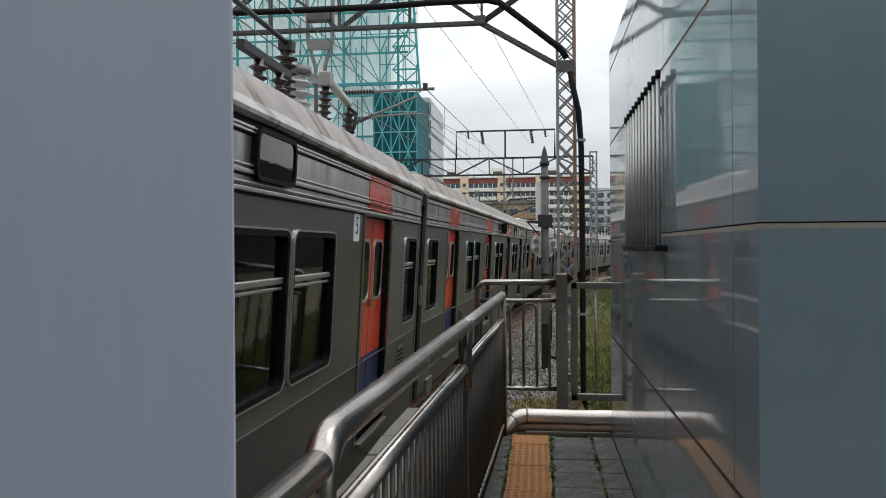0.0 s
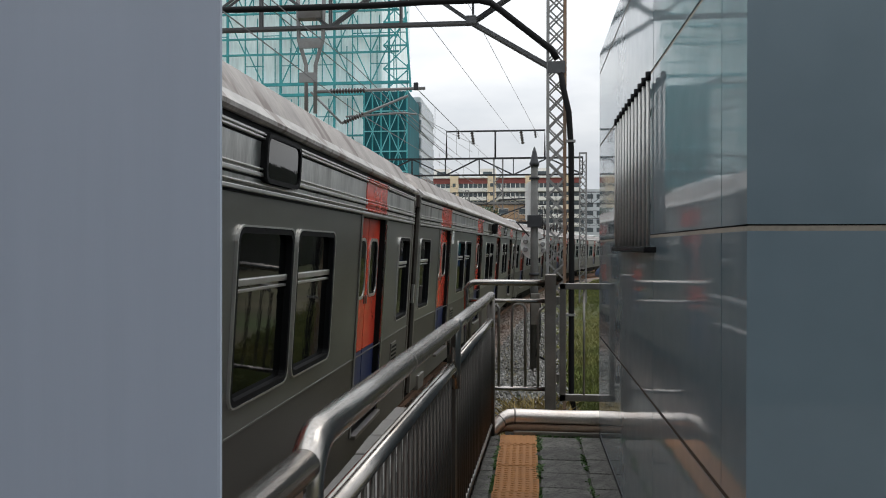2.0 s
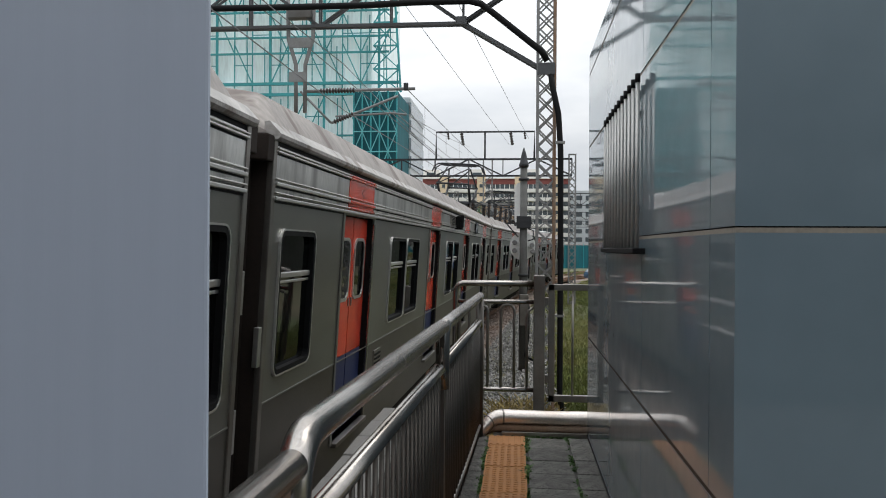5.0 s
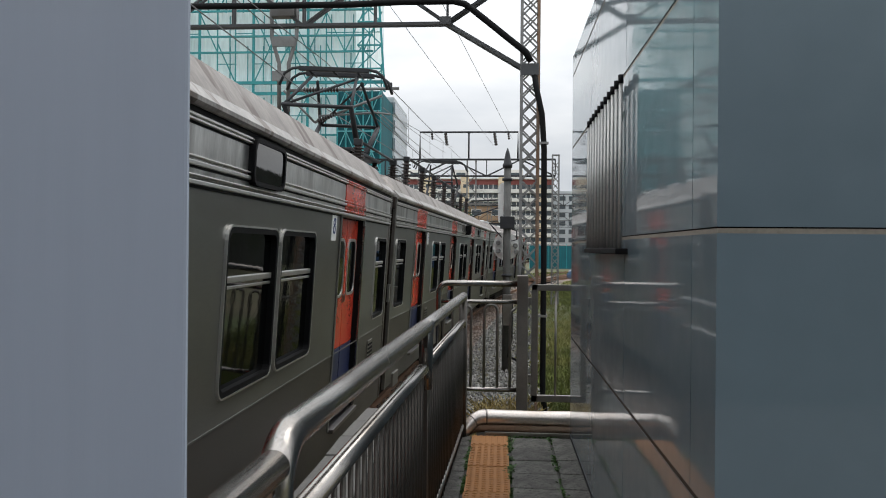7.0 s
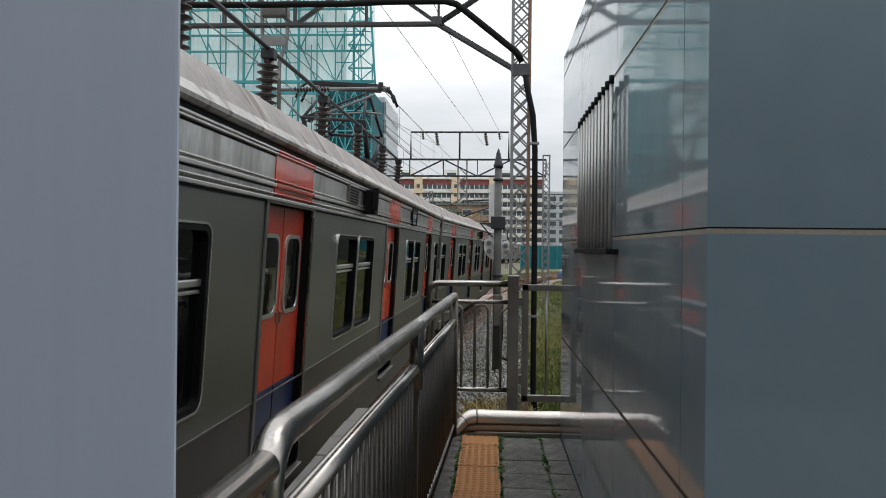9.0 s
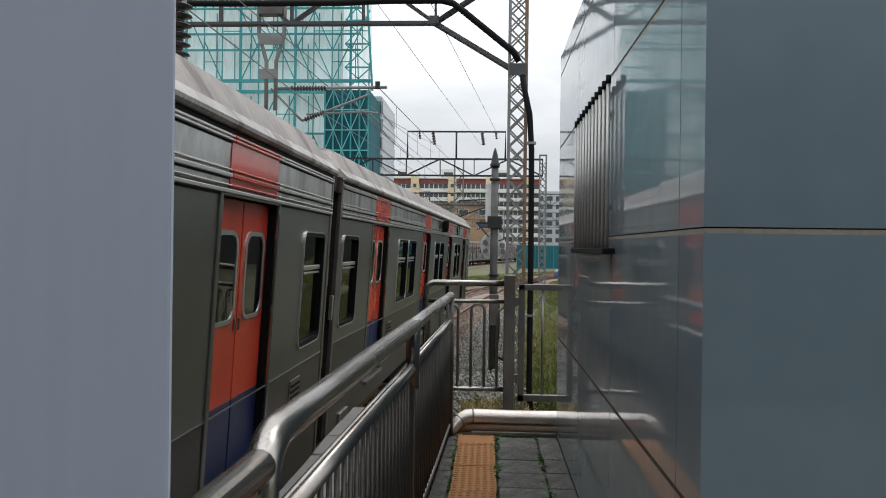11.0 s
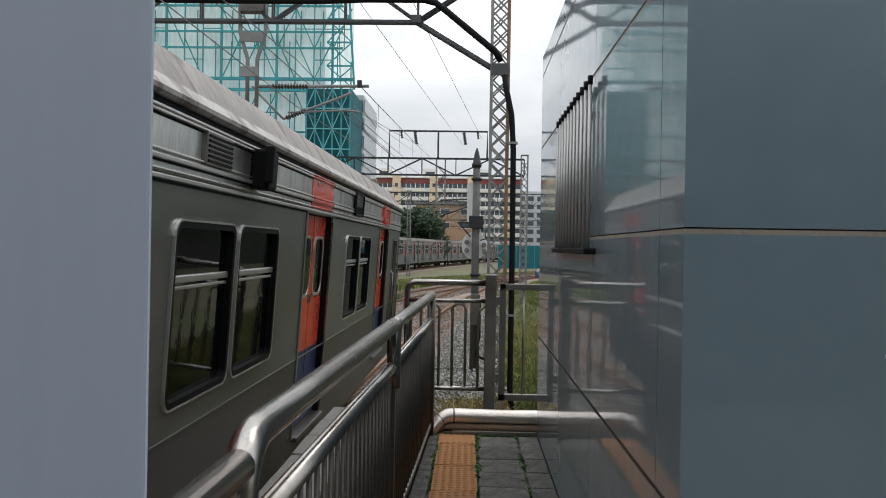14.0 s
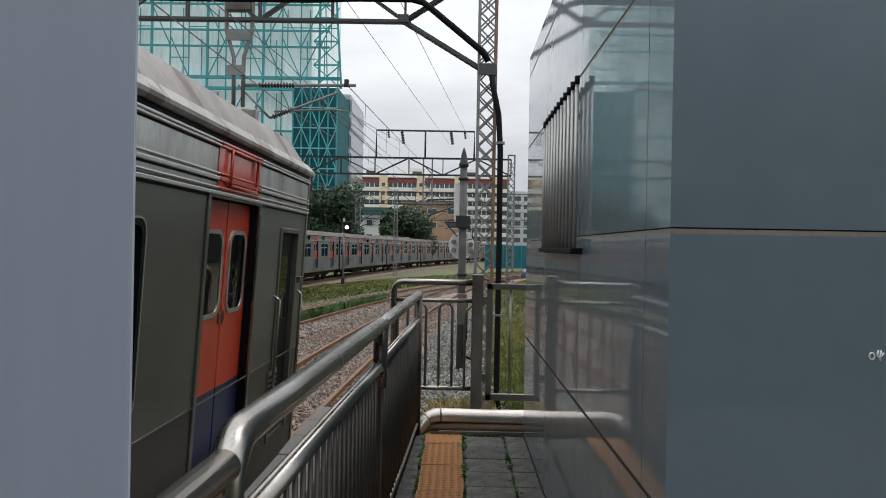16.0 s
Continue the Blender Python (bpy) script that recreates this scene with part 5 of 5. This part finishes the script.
            part("window", boxm(13 + i * 3.1, 15 + i * 3.1, 264.9, 265.1, 1 + k * 2.8, 2.5 + k * 2.8), "pane", c)


def house(x0, x1, y, top, wall, label, roof="concrete", rows=2, cols=3):
    b = empty("house", label, "house", "houses behind the tracks")
    part("wall", boxm(x0, x1, y, y + 9, GROUND, top), wall, b)
    part("roof", boxm(x0 - 0.4, x1 + 0.4, y - 0.6, y + 9.4, top, top + (1.4 if roof == "teal_roof" else 0.4)), roof, b)
    for k in range(rows):
        for i in range(cols):
            w = (x1 - x0) / cols
            xa = x0 + i * w + w * 0.22
            z = top - 2.2 - k * 2.8
            fr = part("window", boxm(xa, xa + w * 0.5, y - 0.08, y + 0.02, z, z + 1.3), "white", b)
            part("pane", boxm(xa + 0.1, xa + w * 0.5 - 0.1, y - 0.11, y - 0.05, z + 0.1, z + 1.2), "pane", fr)
    return b


def tree(x, y, h, w, seed, label):
    rr = random.Random(seed)
    t = empty("tree", label, "tree", "trees behind the tracks", at=(x, y, GROUND))
    trunk = tubem([(0, 0, 0), (0.1, 0, h * 0.25), (0.0, 0.1, h * 0.5), (0.1, 0, h * 0.8)], [0.28, 0.22, 0.16, 0.06], 8)
    for k in range(7):
        a, z = rr.uniform(0, 6.28), h * rr.uniform(0.25, 0.6)
        r = w * rr.uniform(0.25, 0.4)
        tube(trunk, [(0, 0, z), (r * 0.5 * math.cos(a), r * 0.5 * math.sin(a), z + h * 0.1), (r * math.cos(a), r * math.sin(a), z + h * 0.25)], [0.12, 0.08, 0.03], 6)
    part("trunk", trunk, "bark", t)
    verts, faces = [], []
    lobes = [(rr.uniform(-0.32, 0.32) * w, rr.uniform(-0.3, 0.3) * w, h * rr.uniform(0.32, 0.82), w * rr.uniform(0.16, 0.27)) for _ in range(22)]
    for cx, cy, cz, cr in lobes:
        for _ in range(520):
            d = Vector((rr.gauss(0, 1), rr.gauss(0, 1), rr.gauss(0, 1) * 0.9)).normalized() * cr * rr.uniform(0.5, 1.1)
            p = Vector((cx, cy, cz)) + d
            u = Vector((rr.uniform(-1, 1), rr.uniform(-1, 1), rr.uniform(-1, 1))).normalized()
            v = u.orthogonal().normalized()
            s = rr.uniform(0.17, 0.32)
            i = len(verts)
            verts += [p - u * s, p + v * s * 0.6, p + u * s, p - v * s * 0.6]
            faces.append((i, i + 1, i + 2, i + 3))
    me = bpy.data.meshes.new("crown")
    me.from_pydata(verts, [], faces)
    me.materials.append(M["leaf"])
    ob = new("crown", me)
    ob.parent = t
    return t


def build_parked_car(x, y, heading):
    c = empty("parked_car", "blue hatchback car parked beyond the grass", "car", at=(x, y, GROUND))
    c.rotation_euler = (0, 0, radians(heading))
    prof = [(-2.0, 0.35), (2.0, 0.35), (2.05, 0.7), (1.3, 0.85), (0.6, 1.42), (-1.2, 1.45), (-1.9, 0.95), (-2.05, 0.6)]
    bm = bmesh.new()
    a = [bm.verts.new((u, -0.82, v)) for u, v in prof]
    d = [bm.verts.new((u, 0.82, v)) for u, v in prof]
    n = len(prof)
    for i in range(n):
        bm.faces.new((a[i], a[(i + 1) % n], d[(i + 1) % n], d[i]))
    bm.faces.new(a[::-1])
    bm.faces.new(d)
    bmesh.ops.bevel(bm, geom=list(bm.edges), offset=0.06, segments=2, affect="EDGES")
    part("body", clean(bm), "car_blue", c)
    part("side_glass", boxm(-1.4, 0.75, -0.84, 0.84, 0.95, 1.3, 0.05), "glass", c)
    for u in (-1.25, 1.3):
        for s in (-1, 1):
            wh = part("wheel", tubem([(u, s * 0.68, 0.32), (u, s * 0.86, 0.32)], 0.32, 16), "black", c)
            part("rim", tubem([(u, s * 0.85, 0.32), (u, s * 0.875, 0.32)], 0.2, 12), "dull", wh)


def build_green_fence():
    f = empty("green_fence", "teal mesh fence along the railway", "fence")
    for i in range(16):
        x = 4.0 + i * 1.3
        part("fence_panel", boxm(x, x + 1.24, 112.0, 112.06, GROUND, 2.0), "green_net", f)
        part("fence_post", boxm(x - 0.06, x, 111.95, 112.1, GROUND, 2.2), "green_tube", f)


M["light_tube"] = mat("light_teal_tube", (0.12, 0.42, 0.45), 0.6, 0, 0.2, 0.4, 6, 0)
build_scaffold()
build_office()
build_apartments()
house(-11.5, 1.0, 162, 10.5, "brick", "orange brick house with small windows", "concrete", 2, 3)
house(-23.5, -13.0, 150, 7.6, "white", "white house with a dark teal roof", "teal_roof", 2, 4)
house(-16.0, -11.8, 168, 9.0, "white", "narrow white rendered house", "concrete", 2, 2)
tree(-17.2, 104, 11.6, 8.8, 5, "dense dark green tree behind the far train")
tree(-7.0, 108, 8.4, 7.6, 9, "round dark green tree behind the far train")
tree(-24.5, 116, 9.0, 7.0, 12, "dark green tree beside the scaffold")
tree(21, 140, 8.0, 8.0, 15, "dark green tree beyond the tracks")
build_parked_car(7.6, 66.0, 12)
build_green_fence()


def build_closing_wall():
    # unseen, added so the train's glass and steel reflect something dark
    tagged(part("wall_east", boxm(12.0, 12.4, 9.0, 74.0, GROUND, 4.6), "dark_wall"), "unseen dark wall added for the train to reflect", "wall", kind="structure")
    # unseen, added to block low sky and even out the clad wall's reflection
    tagged(part("wall_south", boxm(-30.0, 30.0, -9.0, -8.7, -1.3, 6.0), "dark_wall"), "unseen dark wall added behind the camera to dim the clad wall", "wall", kind="structure")


build_closing_wall()


# ---- paving ----
def build_paving():
    fl = tagged(part("floor", boxm(-1.16, 0.6, 0.2, PAVE_END - 0.002, -0.05, -0.012), "grout"), "grey concrete pavers with an ochre tactile strip", "floor", kind="structure")
    rr = random.Random(4)
    # tactile tiles, six rows of oval studs; the last one has bars
    def tactile(bars):
        bm = boxm(-0.148, 0.148, 0.003, 0.297, -0.03, 0.0, 0.003)
        for i in range(6):
            x = -0.122 + i * 0.0488
            if bars:
                box(bm, x - 0.012, x + 0.012, 0.015, 0.285, -0.001, 0.006, 0.003)
            else:
                for j in range(6):
                    y = 0.03 + j * 0.048
                    lathe(bm, [(0.017, 0), (0.0155, 0.0035), (0.010, 0.006)], (x, y, -0.0005), 8)
        return bm
    dots = part("tactile_tile", tactile(False), "tactile", fl)
    lines = part("tactile_tile", tactile(True), "tactile", fl)
    y, k = PAVE_END - 0.30, 0
    lines.matrix_basis = pose(-0.086, y, 0.0)
    while y > 0.5:
        y -= 0.30
        k += 1
        m = pose(-0.086 + rr.uniform(-0.003, 0.003), y, rr.uniform(-0.003, 0.002), rr.uniform(-0.3, 0.3), rr.uniform(-0.3, 0.3), rr.uniform(-0.4, 0.4))
        if k == 1:
            dots.matrix_basis = m
        else:
            piece("tactile_tile", dots.data, fl, m)
    # pavers, either side
    for x0, x1, shift in ((0.078, 0.398, 0.0), (0.406, 0.70, 0.0), (-0.545, -0.248, 0.1), (-0.79, -0.553, 0.05)):
        w, me = (x1 - x0) / 2, None
        y = PAVE_END - 0.006
        while y > 0.6:
            m = pose((x0 + x1) / 2 + rr.uniform(-0.003, 0.003), y - 0.342, rr.uniform(-0.007, 0.002), rr.uniform(-0.7, 0.7), rr.uniform(-0.8, 0.8), rr.uniform(-0.5, 0.5))
            if me is None:
                ob = part("paver", boxm(-w + 0.003, w - 0.003, 0.004, 0.338, -0.04, 0.0, 0.005), "paver", fl)
                me = ob.data
                ob.matrix_basis = m
            else:
                piece("paver", me, fl, m)
            y -= 0.345
    part("plinth", boxm(WX - 0.006, WX + 0.03, CORNER, 6.5, 0.0, 0.03), "dark_steel", fl)
    part("end_strip", boxm(-0.13, 1.2, PAVE_END + 0.004, PAVE_END + 0.035, -0.05, 0.03, 0.004), "dull", fl, "pale metal edge strip")


def mesh_stuff(name, verts, faces_n, material, label, category):
    """Many like pieces of faces_n corners each as one mesh."""
    n = len(verts)
    me = bpy.data.meshes.new(name)
    me.from_pydata(verts.tolist(), [], faces_n.tolist())
    me.materials.append(M[material])
    return tagged(new(name, me), label, category, kind="stuff")


def stones(name, pts, size, material, label, seed):
    rg = np.random.default_rng(seed)
    n = len(pts)
    base = np.array([(1, 0, 0), (-1, 0, 0), (0, 1, 0), (0, -1, 0), (0, 0, 1), (0, 0, -1)], float)
    v = base[None] * rg.uniform(0.55, 1.3, (n, 6, 1)) + rg.normal(0, 0.18, (n, 6, 3))
    a = rg.uniform(0, 6.28, n)
    b = rg.uniform(-0.9, 0.9, n)
    ca, sa, cb, sb = np.cos(a)[:, None], np.sin(a)[:, None], np.cos(b)[:, None], np.sin(b)[:, None]
    x, y, z = v[..., 0], v[..., 1], v[..., 2]
    y, z = y * cb - z * sb, y * sb + z * cb
    x, y = x * ca - y * sa, x * sa + y * ca
    v = np.stack([x, y, z], -1) * (size * rg.uniform(0.6, 1.35, (n, 1, 1)))
    v += np.asarray(pts)[:, None, :]
    tri = np.array([(0, 2, 4), (2, 1, 4), (1, 3, 4), (3, 0, 4), (2, 0, 5), (1, 2, 5), (3, 1, 5), (0, 3, 5)])
    f = (np.arange(n)[:, None, None] * 6 + tri[None]).reshape(-1, 3)
    return mesh_stuff(name, v.reshape(-1, 3), f, material, label, "ballast")


def blades(name, pts, h, w, material, label, seed, lean=0.5):
    rg = np.random.default_rng(seed)
    n = len(pts)
    a = rg.uniform(0, 6.28, n)
    d = np.stack([np.cos(a), np.sin(a), np.zeros(n)], -1)
    hh = h * rg.uniform(0.4, 1.3, (n, 1))
    tip = np.stack([rg.normal(0, lean, n), rg.normal(0, lean, n), np.ones(n)], -1) * hh
    mid = tip * 0.5 + np.array([0, 0, 0.12]) * hh
    p = np.asarray(pts)
    ww = w * rg.uniform(0.6, 1.4, (n, 1))
    v = np.stack([p - d * ww * 0.5, p + d * ww * 0.5, p + mid + d * ww * 0.6, p + tip, p + mid - d * ww * 0.6], 1)
    f = np.arange(n * 5).reshape(n, 5)
    return mesh_stuff(name, v.reshape(-1, 3), f, material, label, "grass")


def along(line, n, s0, s1, o0, o1, z, seed, power=1.0):
    rg = np.random.default_rng(seed)
    out = np.zeros((n, 3))
    ss = s0 + (s1 - s0) * rg.uniform(0, 1, n) ** power
    oo = rg.uniform(o0, o1, n)
    for i in range(n):
        x, y, _ = line(ss[i], oo[i])
        out[i] = (x, y, z + rg.uniform(-0.02, 0.025))
    return out


def build_ballast():
    stones("ballast_stones", along(near_line, 26000, 7.2, 40, -1.9, 1.75, GROUND + 0.05, 1, 1.5), 0.032, "stone", "loose brown ballast stones between the rails", 1)
    stones("ballast_stones", along(near_line, 12000, 7.6, 34, 1.7, 3.6, GROUND + 0.02, 2, 1.5), 0.034, "grey_stone", "loose grey ballast stones beside the track", 2)
    stones("ballast_stones", along(second_line, 12000, 14, 60, -2.0, 2.3, GROUND + 0.05, 3, 1.2), 0.05, "stone", "loose brown ballast stones between far rails", 3)


def build_grass():
    rg = np.random.default_rng(8)
    n = 26000
    y = 8.2 + 52 * rg.uniform(0, 1, n) ** 2.2
    x = 0.42 + rg.uniform(0, 1, n) * (0.6 + 0.12 * y)
    blades("grass", np.stack([x, y, np.full(n, GROUND - 0.04)], -1), 0.26, 0.022, "grass", "rough yellow-green grass beside the mast", 8, 0.55)
    n = 5000
    y = 8.1 + 6 * rg.uniform(0, 1, n) ** 1.5
    x = rg.uniform(-0.45, 1.4, n)
    keep = (np.abs(x - 0.1) < 0.6) | (y < 9.5)
    blades("dry_grass", np.stack([x, y, np.full(n, GROUND - 0.02)], -1)[keep], 0.22, 0.018, "dry", "dry yellow grass at the platform end", 9, 0.7)
    # strips beyond the second track
    blades("grass", along(second_line, 16000, 18, 110, -9.0, -2.6, GROUND - 0.05, 10, 1.3), 0.20, 0.10, "grass", "green grass strip between the tracks", 10, 0.8)
    blades("grass", along(second_line, 1500, 24, 40, -0.45, 0.55, GROUND, 11), 0.38, 0.05, "weed", "green weeds growing between rails", 11, 0.6)
    blades("grass", along(near_line, 6000, 40, 110, 2.5, 9.0, GROUND - 0.05, 12), 0.25, 0.12, "grass", "green grass beyond the signal post", 12, 0.8)


def build_weeds():
    """Small weeds in the joints of the paving."""
    rg = np.random.default_rng(21)
    out = []
    for x, y0, y1, n, spread in ((0.068, 3.2, 6.42, 2600, 0.015), (-0.242, 3.4, 6.3, 1600, 0.013), (0.402, 3.4, 6.4, 900, 0.012)):
        yy = rg.uniform(y0, y1, n)
        dense = np.sin(yy * 9.1 + x * 30) + np.sin(yy * 23.0) > rg.uniform(-1.2, 1.6, n)
        yy = yy[dense]
        out.append(np.stack([x + rg.normal(0, spread, len(yy)), yy, np.full(len(yy), -0.012)], -1))
    yy = rg.uniform(-0.05, 0.5, 160)
    out.append(np.stack([yy, np.full(160, PAVE_END) + rg.normal(0, 0.01, 160), np.full(160, -0.01)], -1))
    tagged(blades("weeds", np.concatenate(out), 0.015, 0.017, "weed", "small green weeds in the paving joints", 22, 1.0), category="weeds")


build_paving()
build_ballast()
build_grass()
build_weeds()


motions()
